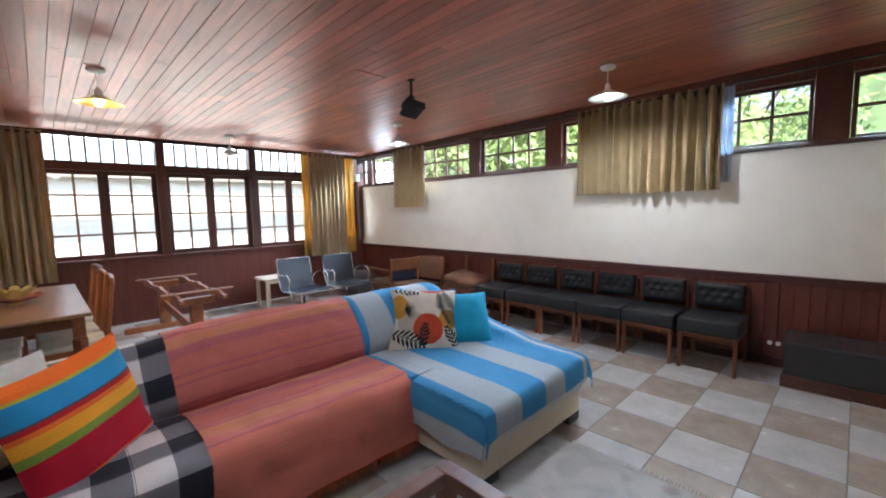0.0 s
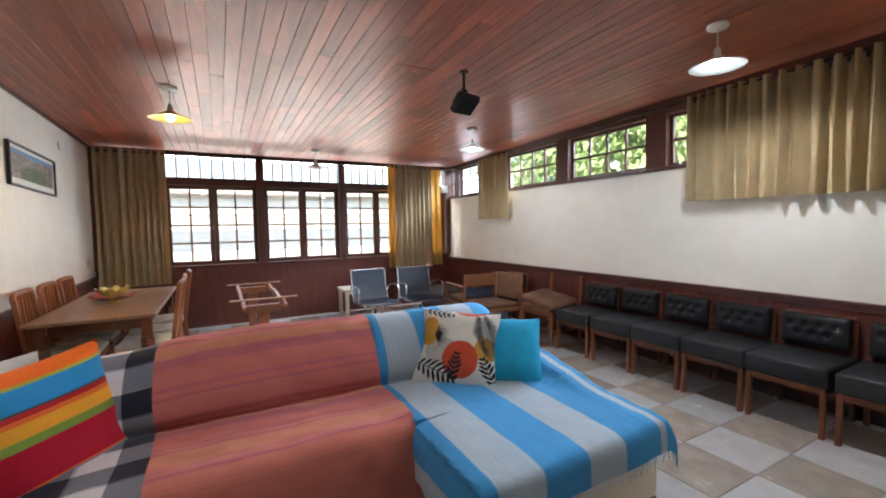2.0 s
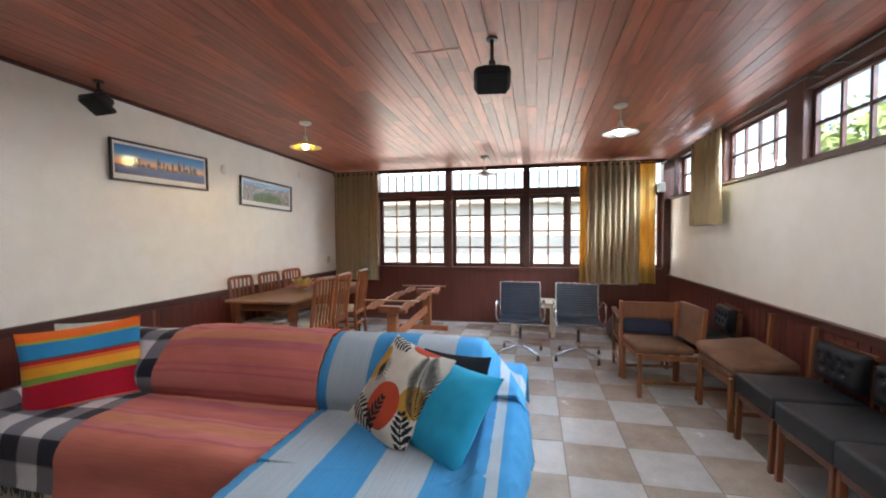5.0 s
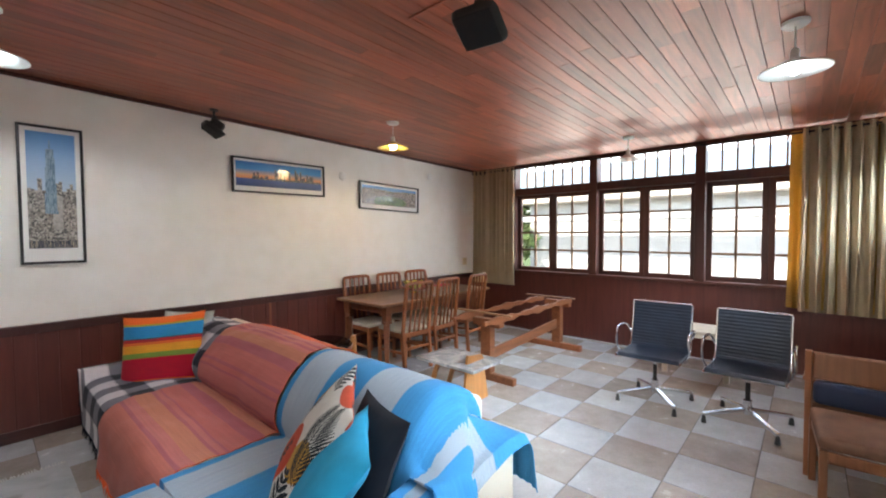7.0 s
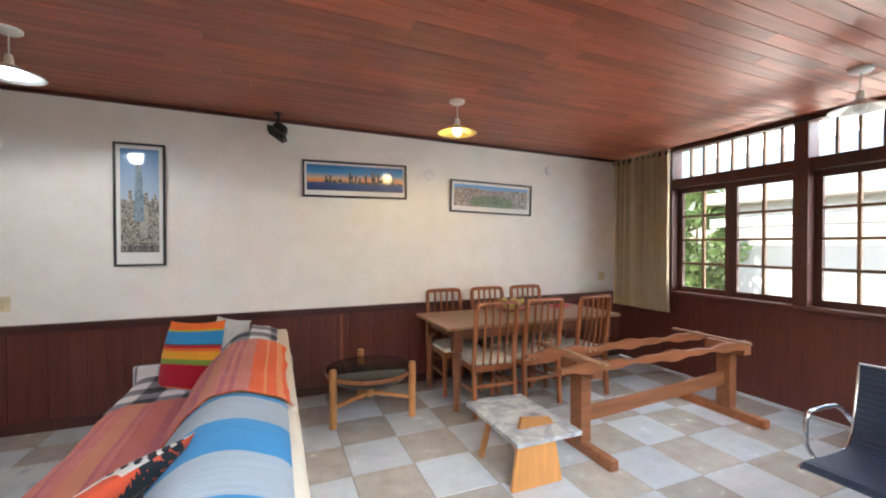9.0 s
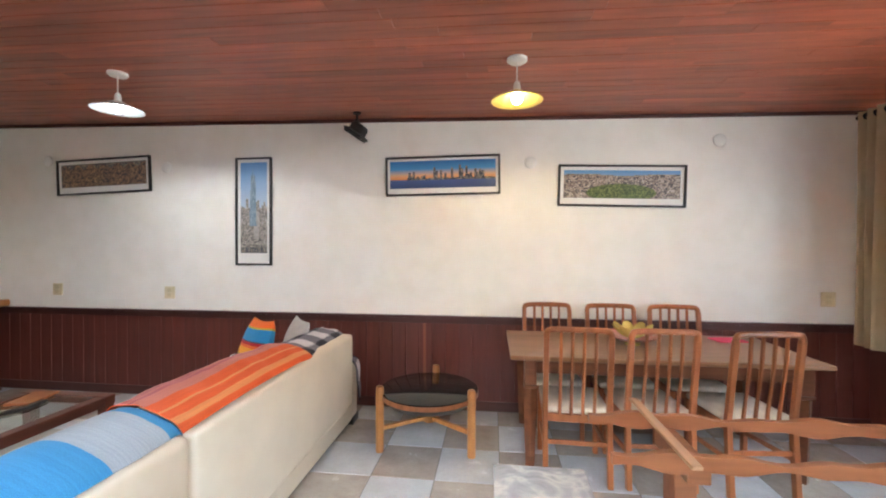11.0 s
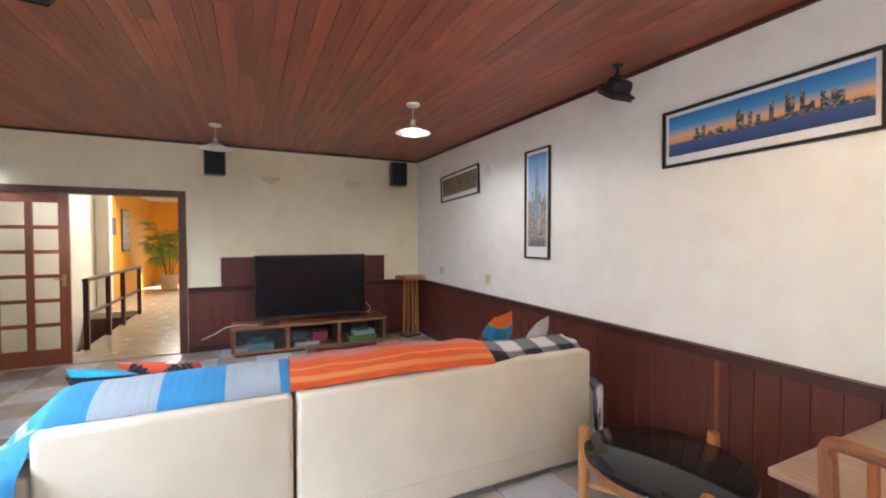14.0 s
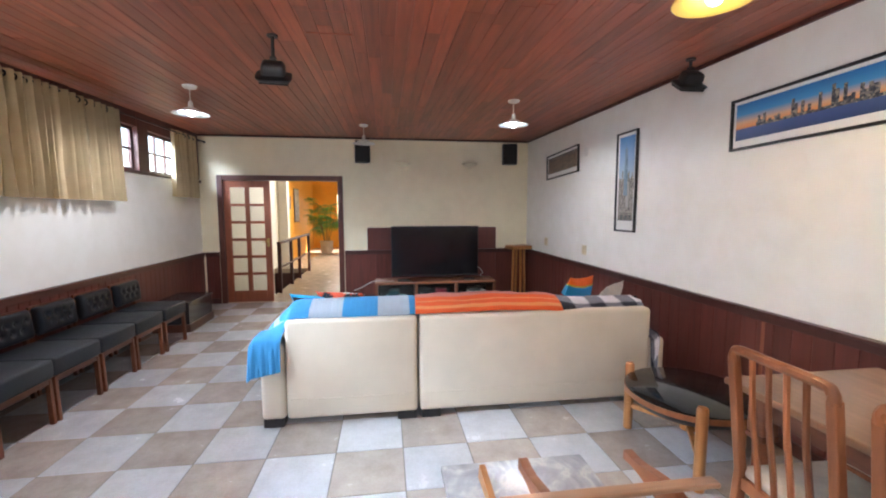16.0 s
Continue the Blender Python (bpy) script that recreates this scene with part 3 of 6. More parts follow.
structure("wall_stairwell", B(2.1, 5.6, 3.83, 3.93, -1.5, -0.12), RAIL, "dark wooden side of the stairwell", "wall")
structure("floor_stairwell", B(2.1, 5.6, 3.93, 4.86, -1.5, -1.4), RAIL, "dark wooden floor down in the stairwell", "floor")
structure("threshold", B(X1 - 0.005, X1 + 0.145, 2.70, 4.525, -0.05, 0.012, bevel=0.004), FLOOR_HALL, "beige stone door sill", "threshold")
railing = thing("stair_railing", "dark wooden stair railing with slim square posts", "railing")
for x in (2.2, 3.15, 3.95, 5.1):
    part("post", B(x - 0.03, x + 0.03, 3.84, 3.90, -0.002, 0.92, bevel=0.004), FRAME, railing)
part("handrail", BAR((2.15, 3.87, 0.94), (5.2, 3.87, 0.94), 0.065, 0.045), FRAME, railing)
part("lower_rail", BAR((2.2, 3.87, 0.48), (5.1, 3.87, 0.48), 0.04, 0.035), FRAME, railing)

# ---- floor tiles ----
PITCH_X, PITCH_Y, TX, TY = 0.4185, 0.4235, -3.197, 2.231
floor = structure("floor", B(X0, X1, Y0, Y1, -0.15, -0.004), GROUT, "tiled floor in a chequer of pale grey and beige", "floor")
kx = [TX + i * PITCH_X for i in range(-10, 13)]
ky = [TY + i * PITCH_Y for i in range(-8, 8)]
TILES = {}
for i, xa in enumerate(kx):
    for j, ya in enumerate(ky):
        a, b = max(xa, X0 + 0.03), min(xa + PITCH_X, X1 - 0.012)
        c, d = max(ya, Y0 + 0.03), min(ya + PITCH_Y, Y1 - 0.03)
        if b - a < 0.02 or d - c < 0.02:
            continue
        pale = (i + j) % 2 == 1
        key = (round(b - a, 3), round(d - c, 3), pale)
        if key not in TILES:
            bm = B(-(b - a) / 2 + 0.003, (b - a) / 2 - 0.003, -(d - c) / 2 + 0.003, (d - c) / 2 - 0.003, -0.008, 0.0, bevel=0.0015, seg=1)
            me = bpy.data.meshes.new("tile")
            bm.to_mesh(me)
            bm.free()
            me.materials.append(TILE_W if pale else TILE_B)
            TILES[key] = me
        o = new("tile", TILES[key])
        o.parent = floor
        o.location = ((a + b) / 2, (c + d) / 2, 0)

# ---- outside ----
GROUND = plain("pale_paving", (0.30, 0.28, 0.25), 0.9, 0, 0.2, 2, 40, 0.2)
structure("ground", B(-400, 400, -400, 400, -2.2, -1.7), plain("grass_ground", (0.07, 0.11, 0.03), 0.95, 0, 0.3, 0.8, 30, 0.3), "green ground around the house", "ground")
structure("terrace", B(-13, X0 - 0.2, -4, 8, -1.7, -0.1), GROUND, "pale paved terrace outside the windows", "terrace")


# ---- sofa with chaise ----
sofa = thing("sofa", "cream upholstered corner sofa with a chaise, half covered by throws", "sofa", at=pose(-2.3, 1.2, 0))


def w2(o, parent):
    """Keep a part, built in world places, where it is under a thing that stands elsewhere."""
    o.parent = parent
    o.matrix_parent_inverse = parent.matrix_world.inverted() if not parent.parent else Matrix.Identity(4)
    return o


bpy.context.view_layer.update()


def arm_set(x):
    """The arm draws in toward its front."""
    return 0.07 * min(1, max(0, (x + 2.835) / 1.0))


def sofa_part(name, bm, mat, label="", smooth=True):
    return w2(part(name, bm, mat, None, label, smooth), sofa)


for a, b, n in ((-0.16, 1.668, "back_panel"), (1.682, 2.61, "back_panel")):
    sofa_part(n, B(-2.84, -2.60, a, b, 0.055, 0.77, bevel=0.03, seg=3), SOFA)
    sofa_part("seam", BAR((-2.8415, a + 0.03, 0.20), (-2.8415, b - 0.03, 0.20), 0.006, 0.006), SOFA)
bm = B(-2.835, -1.95, 2.615, 2.785, 0.05, 0.62, bevel=0.04, seg=3)
for v in bm.verts:
    if v.co.z > 0.4:
        v.co.z -= 0.20 * (v.co.x + 2.835) / 0.885
sofa_part("arm", bm, SOFA)
bm = B(-2.835, -1.80, -0.295, -0.155, 0.05, 0.53, bevel=0.04, seg=3)
for v in bm.verts:
    v.co.y += arm_set(v.co.x) if v.co.y < -0.2 else 0
sofa_part("arm", bm, SOFA)
sofa_part("seat_base", B(-2.60, -1.80, -0.165, 1.66, 0.06, 0.28, bevel=0.02), SOFA)
sofa_part("seat_cushion", B(-2.60, -1.79, -0.16, 1.655, 0.28, 0.455, bevel=0.05, seg=4), SOFA)
sofa_part("chaise_base", B(-2.60, -1.215, 1.685, 2.765, 0.06, 0.30, bevel=0.02), SOFA)
sofa_part("chaise_cushion", B(-2.60, -1.205, 1.68, 2.765, 0.30, 0.455, bevel=0.05, seg=4), SOFA)
for a, b, ht in ((-0.14, 0.60, 0.315), (0.75, 1.65, 0.37), (1.70, 2.58, 0.37)):
    bm = B(-0.10, 0.10, a, b, 0, ht, bevel=0.08, seg=4)
    bmesh.ops.transform(bm, matrix=pose(-2.475, 0, 0.44, 0, -9, 0), verts=bm.verts)
    sofa_part("back_cushion", bm, SOFA)
for x, y in ((-2.78, 2.70), (-2.78, 1.76), (-2.78, 1.58), (-2.78, -0.25), (-1.27, 1.76), (-1.27, 2.69), (-1.88, -0.25), (-1.88, 1.5)):
    sofa_part("foot", B(x - 0.05, x + 0.05, y - 0.07, y + 0.07, 0, 0.062, bevel=0.004), BLACKPLASTIC)

# ---- throws ----
PINK = (0.52, 0.165, 0.145)
ORNG = (0.53, 0.205, 0.125)
MAUV = (0.43, 0.125, 0.14)
DEEP = (0.52, 0.15, 0.125)
SALM = (0.55, 0.19, 0.15)
FIRE, PALE = (0.72, 0.115, 0.03), (0.74, 0.27, 0.10)
bands, run = [], 0.0
for wide, tone in ((0.05, FIRE), (0.03, PALE), (0.05, FIRE), (0.015, PALE), (0.055, FIRE), (0.06, SALM), (0.02, MAUV), (0.02, SALM), (0.02, MAUV), (0.03, SALM), (0.06, ORNG), (0.06, MAUV), (0.10, DEEP), (0.015, MAUV), (0.03, DEEP), (0.015, MAUV),
                   (0.09, PINK), (0.02, MAUV), (0.02, PINK), (0.02, MAUV), (0.03, PINK), (0.07, ORNG), (0.07, MAUV), (0.10, DEEP), (0.015, MAUV), (0.03, PINK), (0.015, MAUV), (0.09, ORNG), (0.05, PINK), (0.02, MAUV), (0.4, (0.56, 0.172, 0.128))):
    bands.append((run / 1.7, tone))
    run += wide
PINKCLOTH = fabric("striped_salmon_cloth", PINK, bands, 0, 1.7)
WHT, BLU = (0.36, 0.41, 0.46), (0.05, 0.26, 0.52)
BLUECLOTH = fabric("blue_white_striped_cloth", BLU, [(0.0, BLU), (0.10, WHT), (0.58, BLU)], 1, 0.485)


def plaid_mat():
    def build(nt, p):
        uv = nt.nodes.new("ShaderNodeTexCoord").outputs["UV"]
        sep = nt.nodes.new("ShaderNodeSeparateXYZ")
        nt.links.new(uv, sep.inputs[0])
        cols = []
        for i, per in ((0, 0.27), (1, 0.27)):
            d = nt.nodes.new("ShaderNodeMath")
            d.operation = "DIVIDE"
            nt.links.new(sep.outputs[i], d.inputs[0])
            d.inputs[1].default_value = per
            fr = nt.nodes.new("ShaderNodeMath")
            fr.operation = "FRACT"
            nt.links.new(d.outputs[0], fr.inputs[0])
            k, g = (0.04, 0.045, 0.06), (0.95, 0.93, 0.93)
            cols.append(ramp(nt, fr.outputs[0], [(0, k), (0.47, g), (0.485, k), (0.50, g)], "CONSTANT"))
        bw = nt.nodes.new("ShaderNodeRGBToBW")
        nt.links.new(mix(nt, 0.5, cols[0], cols[1]), bw.inputs[0])
        c = ramp(nt, bw.outputs[0], [(0, (0.012, 0.014, 0.028)), (0.25, (0.20, 0.20, 0.23)), (0.75, (0.74, 0.72, 0.73))], "CONSTANT")
        n = node(nt, "ShaderNodeTexNoise", Scale=280.0)
        nt.links.new(uv, n.inputs["Vector"])
        c = mix(nt, 1.0, c, ramp(nt, n.outputs[0], [(0.3, (0.7, 0.7, 0.72)), (0.7, (0.95, 0.93, 0.95))]), "MULTIPLY")
        nt.links.new(c, p.inputs["Base Color"])
        p.inputs["Roughness"].default_value = 0.92
        p.inputs["Sheen Weight"].default_value = 0.04
        bump(nt, p, n.outputs[0], 0.25, 0.002)
    return material("black_white_plaid_cloth", build)


PLAID = plaid_mat()


def fringe(parent, mat, pts, down=0.05, step=0.016, name="fringe"):
    """Short hanging threads along a line of points."""
    bm = bmesh.new()
    r = random.Random(len(pts))
    at, length = along(pts)
    n = int(length / step)
    for i in range(n):
        p = at((i + 0.5) / n)
        q = p + Vector((r.uniform(-0.012, 0.012), r.uniform(-0.012, 0.012), -down * r.uniform(0.7, 1.15)))
        rod(bm, p, q, 0.0032, 0.0018, 4)
    o = part(name, bm, mat, None, "twisted tassel fringe")
    o.parent = parent
    return tagged(o, kind="stuff")


def slump(y):
    """The back is softer and lower toward the arm, fuller beside the chaise."""
    k = min(1, max(0, (y - 0.34) / 0.46))
    return -0.052 * (1 - k * k * (3 - 2 * k)) + 0.008 * math.sin(max(0, y - 0.8) * 4)


def draped(name, label, mat, path, y0, y1, nu=120, nv=60, ripple=0.006, skew=0.0, fall=None):
    at, length = along([(x, 0, z) for x, z in path])

    def place(u, v):
        p = at(u)
        y = y0 + (y1 - y0) * v + skew * u + 0.012 * math.sin(9 * u + 2)
        h = wobble(p.x * 2.2, y, p.z, ripple, 7.0) + wobble(p.x, y, p.z, ripple * 1.6, 2.6) + ripple * (1 + 0.5 * abs(noise.noise(Vector((p.x * 5 + y * 9, y * 4, p.z * 9)))))
        nrm = at(min(u + 0.01, 1)) - at(max(u - 0.01, 0))
        nrm = Vector((nrm.z, 0, -nrm.x)).normalized()
        if nrm.dot(Vector((-0.5, 0, 0.87)) if p.x < -2.64 else Vector((0.6, 0, 0.8))) < 0:
            nrm = -nrm
        q = Vector((p.x, y, p.z)) + nrm * h
        q.z += slump(y) * min(1, max(0, (p.z - 0.48) / 0.3))
        return fall(q, u, v) if fall else q
    bm = sheet(nu, nv, place, 0.004, uv=lambda u, v: (u * length + 0.02, v * (y1 - y0) + y0 + 0.65))
    o = part(name, bm, mat, None, "", True)
    return tagged(o, label, "throw"), place


BACKPATH = [(-2.795, 0.774), (-2.785, 0.79), (-2.74, 0.822), (-2.62, 0.862), (-2.50, 0.85), (-2.39, 0.765), (-2.318, 0.655), (-2.298, 0.555), (-2.318, 0.478), (-2.26, 0.486)]
throw1, pl = draped("throw", "salmon pink and orange striped woven throw over the sofa seat", PINKCLOTH, BACKPATH + [(-2.1, 0.488), (-1.9, 0.482), (-1.80, 0.455), (-1.765, 0.38), (-1.755, 0.25), (-1.745, 0.11)], 0.55, 1.682, 150, 70, 0.010)
fringe(throw1, PINKCLOTH, [pl(1, v / 10) + Vector((0, 0, 0.006)) for v in range(11)], 0.06)


def arm_fall(q, u, v):
    """The plaid climbs over the arm and hangs down beyond it."""
    y = q.y
    if q.x < -2.48:
        if y < -0.13:
            q.y, q.z = -0.155 - 0.015 * math.sin(q.x * 30), q.z - (-0.13 - y) * 0.75
        return q
    if y < -0.12:
        k = min(1, (-0.12 - y) / 0.06)
        top = max(q.z, 0.552) if q.x > -2.6 else q.z
        if y > -0.298:
            q.y += arm_set(q.x) * min(1, (-0.12 - y) / 0.18)
            q.z = q.z + (top - q.z) * k
        else:
            over = -0.298 - y
            q.y, q.z = -0.301 - 0.008 * math.sin(q.x * 11) + arm_set(q.x), top - over * 1.0
    return q


throw2, pl2 = draped("throw", "black and white plaid woven throw over the sofa arm", PLAID, BACKPATH + [(-2.1, 0.486), (-1.9, 0.480), (-1.79, 0.455), (-1.765, 0.38), (-1.76, 0.25), (-1.755, 0.18)], -0.56, 0.556, 120, 80, 0.007, 0.0, arm_fall)


fringe(throw2, PLAID, [pl2(1, v / 16) + Vector((0.002, 0, 0.004)) for v in range(5, 16)], 0.05)

side, side_run = along([(-2.46, 0, 0.555), (-2.70, 0, 0.562), (-2.83, 0, 0.558), (-2.868, 0, 0.51), (-2.876, 0, 0.42), (-2.885, 0, 0.30)])


def plaid_corner(a, b):
    """The end of the plaid that hangs behind the arm."""
    c = side(a)
    y = -0.143 - 0.125 * (1 - 0.6 * a) * b
    fold = abs(wobble(c.x, y, c.z, 0.014, 6.0)) + 0.006 * math.sin(26 * b + 4 * a) * a
    return Vector((c.x - (fold if a > 0.5 else 0), y, c.z + (fold * 0.5 if a < 0.5 else 0) - 0.10 * a * a * (1 - abs(2 * b - 0.8))))


corner_cloth = part("hanging_corner", sheet(40, 18, plaid_corner, 0.004, uv=lambda a, b: (a * side_run, 0.30 * b)), PLAID, None, "", True)
corner_cloth.parent = throw2


def blue_throw():
    base = BACKPATH + [(-2.1, 0.486), (-1.7, 0.482), (-1.35, 0.474), (-1.20, 0.462), (-1.165, 0.42), (-1.16, 0.31)]
    at, length = along([(x, 0, z) for x, z in base])
    nu, nv = 96, 84

    def cross(p, u):
        """Points across the sofa at one place along it: near side, top, arm, outer side."""
        z = p.z
        back = p.x < -2.2 and p.z > 0.52
        front = p.x > -1.77
        pts = []
        if front:
            low = 0.20 + 0.02 * math.sin(p.x * 14) if p.x < -1.18 else z - 0.06
            pts += [(1.645, max(low, 0.14)), (1.650, z - 0.09), (1.665, z - 0.015)]
        else:
            pts += [(1.674, z - 0.012), (1.678, z - 0.006), (1.684, z - 0.002)]
        pts += [(1.72, z), (2.1, z), (2.54, z)]
        t = min(max((p.x + 2.42) / 0.88, 0), 1)
        arm = max(0.645 * (1 - t) + (z + 0.004) * t, z)
        edge = 2.60 if not back else 2.56
        pts += [(edge + 0.01, z + (arm - z) * 0.45), (2.65, arm), (2.79, arm - 0.004), (2.812 + 0.035 * (1 - t), arm - 0.06)]
        if back:
            k = min(max((p.x + 2.72) / 0.26, 0), 1)
            k = k * k * (3 - 2 * k)
            hang = [(2.60, z - 0.015), (2.67, max(0.64, z - 0.10)), (2.79, 0.65), (2.835, 0.56), (2.855 + 0.015 * math.sin(p.x * 25), 0.36 + 0.04 * math.sin(p.x * 17))]
            tuck = [(2.585, z - 0.01), (2.604, z - 0.03), (2.616, z - 0.055), (2.622, z - 0.08), (2.626, z - 0.11)]
            return along([(0, y, zz) for y, zz in pts[:6] + [(a + (c - a) * k, b + (d - b) * k) for (a, b), (c, d) in zip(tuck, hang)]], True)
        hem = (0.33 + 0.05 * math.sin(p.x * 9)) * (1 - t) + (arm - 0.10) * t
        pts += [(2.822 + 0.05 * (1 - t), hem)]
        return along([(0, y, zz) for y, zz in pts], True)

    rows = {}

    def place(u, v):
        i = round(u * nu)
        if i not in rows:
            rows[i] = (at(u), cross(at(u), u))
        p, (cr, ln) = rows[i]
        q = cr(v)
        r = wobble(p.x, q.y, q.z, 0.008, 4.0) + wobble(p.x, q.y, q.z, 0.003, 11.0)
        if q.y > 2.55:
            r += 0.016 * (0.5 - abs(noise.noise(Vector((p.x * 6 + q.z * 5, q.y * 3, q.z * 2))))) * min(1, (q.y - 2.55) / 0.1)
        side = q.y > 2.80 or (q.y < 1.66)
        return Vector((p.x + (0 if side else 0.2 * r), q.y + (r * 2.2 if side else 0), q.z + (0 if side else abs(r))))

    def uv(u, v):
        i = round(u * nu)
        p, (cr, ln) = rows[i]
        q = cr(v)
        across = q.y - max(0, p.z - q.z) if q.y < 1.685 else min(q.y + 4.0 * max(0, q.y - 2.70) + (max(0, 0.65 - q.z) if q.y > 2.79 else 0), 3.16)
        return (u * length, across - 1.684)
    bm = sheet(nu, nv, place, 0.004, uv)
    o = tagged(part("throw", bm, BLUECLOTH, None, "", True), "blue and white broad-striped cotton throw over the chaise", "throw")
    fall, run = along([(-2.42, 0, 0.60), (-2.58, 0, 0.638), (-2.70, 0, 0.655), (-2.83, 0, 0.652), (-2.872, 0, 0.60), (-2.882, 0, 0.50), (-2.890, 0, 0.39)])

    def corner(a, b):
        c = fall(a)
        y = 2.628 + 0.21 * b
        over = max(0, y - 2.80)
        fold = 0.018 * math.sin(22 * b + 3 * a) * max(0, a - 0.45) + wobble(c.x, y, c.z, 0.012, 5.0)
        return Vector((c.x - (abs(fold) if a > 0.5 else 0) - 0.03 * b * max(0, a - 0.5), y - over * 0.35 + 0.02 * b * a, c.z + 0.15 * max(0, 1 - b * 1.5) ** 1.4 * max(0, 1 - abs(a - 0.2) * 2.6) - over * 1.6 * (1 - 0.7 * a) + (abs(fold) * 0.5 if a < 0.5 else 0) + 0.10 * (1 - b) * max(0, a - 0.6)))
    flap = part("hanging_corner", sheet(44, 22, corner, 0.004, uv=lambda a, b: (a * run, min(-0.10 + a + 0.1 * b, 0.5))), BLUECLOTH, None, "", True)
    flap.parent = o
    fringe(o, fabric("pale_fringe_cloth", (0.55, 0.62, 0.68)), [place(1, v / 20) + Vector((0.004, 0, 0.004)) for v in range(3, 20)], 0.05)
    return o


blue_throw()


# ---- cushions ----
def cushion(name, label, m, w, h, t, mats, paint=None, n=24):
    """A stuffed square cushion with pinched corners; paint(u, v) picks the cloth of the front."""
    bm = bmesh.new()
    layer = bm.loops.layers.uv.new("UVMap")

    def at(u, v, s):
        a, b = 2 * u - 1, 2 * v - 1
        full = max(0.0, (1 - abs(a) ** 2.6) * (1 - abs(b) ** 2.6)) ** 0.62
        px, py = a * (1 - 0.07 * (1 - abs(b) ** 2) ** 1.0), b * (1 - 0.07 * (1 - abs(a) ** 2))
        return Vector((px * w / 2, s * full * t / 2 + wobble(a, b, s, 0.008, 2.5) * min(1, full * 2) + wobble(a, b, 0, 0.006, 1.5), py * h / 2))
    for s in (1, -1):
        g = [[bm.verts.new(at(i / n, j / n, s)) for j in range(n + 1)] for i in range(n + 1)]
        for i in range(n):
            for j in range(n):
                q = [(i, j), (i + 1, j), (i + 1, j + 1), (i, j + 1)]
                f = bm.faces.new([g[a][b] for a, b in q])
                for lp, (a, b) in zip(f.loops, q):
                    lp[layer].uv = (a / n, b / n)
                f.material_index = paint((i + 0.5) / n, (j + 0.5) / n, s) if paint else 0
    bmesh.ops.remove_doubles(bm, verts=bm.verts, dist=0.0004)
    bmesh.ops.recalc_face_normals(bm, faces=bm.faces)
    o = part(name, bm, mats[0], None, "", True, mats[1:])
    o.matrix_world = m
    return tagged(o, label, "cushion")


RAINBOW = fabric("rainbow_striped_cloth", (1, 0, 0), [(0.0, (0.85, 0.17, 0.03)), (0.13, (0.24, 0.30, 0.44)), (0.185, (0.80, 0.20, 0.04)), (0.20, (0.50, 0.012, 0.035)), (0.47, (0.22, 0.33, 0.06)), (0.535, (0.85, 0.38, 0.03)),
                 (0.63, (0.80, 0.16, 0.03)), (0.665, (0.50, 0.02, 0.03)), (0.70, (0.10, 0.07, 0.10)), (0.715, (0.03, 0.28, 0.58)), (0.875, (0.45, 0.38, 0.05)), (0.895, (0.85, 0.16, 0.02))], 1, 1.0, weave=160.0)
cushion("cushion", "rainbow striped square cushion leaning on the sofa arm", pose(-2.17, 0.18, 0.64, 15, 5, -46), 0.61, 0.60, 0.20, [RAINBOW])
cushion("cushion", "plain pale grey cushion tucked behind a striped one", pose(-2.38, -0.04, 0.70, 20, 0, -50), 0.42, 0.42, 0.13, [fabric("pale_grey_cloth", (0.58, 0.58, 0.55))])
cushion("cushion", "plain turquoise velvet cushion on the chaise", pose(-2.09, 2.475, 0.642, 40, 0, -127), 0.46, 0.46, 0.15, [fabric("turquoise_velvet", (0.018, 0.33, 0.55), weave=420.0)])
cushion("cushion", "plain black cushion behind a turquoise one", pose(-2.29, 2.45, 0.655, 24, 0, -105), 0.40, 0.40, 0.12, [fabric("black_cloth", (0.012, 0.014, 0.02))])


def frond_marks(specs):
    """Line segments with widths: the leaflets of printed fronds. Each: foot x, y, heading, length, leaflets, leaflet length, width, spread."""
    out = []
    for x, y, ang, ln, k, ll, wd, spread in specs:
        ca, sa = math.cos(radians(ang)), math.sin(radians(ang))
        out.append((x, y, x + ln * ca, y + ln * sa, 0.006))
        for i in range(k):
            f = (i + 0.6) / k
            bx, by = x + ln * f * ca, y + ln * f * sa
            for sgn in (-1, 1):
                a2 = radians(ang + sgn * spread)
                q = ll * (1.1 - 0.6 * abs(2 * f - 0.8))
                out.append((bx, by, bx + q * math.cos(a2), by + q * math.sin(a2), wd))
    return out


def fan_marks(x, y, a0, a1, k, ll, wd):
    """Rays of a printed fan leaf."""
    return [(x, y, x + ll * math.cos(radians(a)), y + ll * math.sin(radians(a)), wd) for a in np.linspace(a0, a1, k)]


FRONT_LEAVES = frond_marks([(0.00, 0.26, -22, 0.56, 8, 0.15, 0.016, 52), (0.47, 0.02, 82, 0.36, 6, 0.12, 0.016, 45), (1.00, 0.05, 118, 0.34, 6, 0.13, 0.016, 50),
                            (0.98, 0.34, 110, 0.60, 20, 0.24, 0.0075, 42), (0.02, 0.97, -8, 0.40, 6, 0.11, 0.015, 45)]) + fan_marks(0.20, 0.60, -60, 70, 11, 0.19, 0.007)
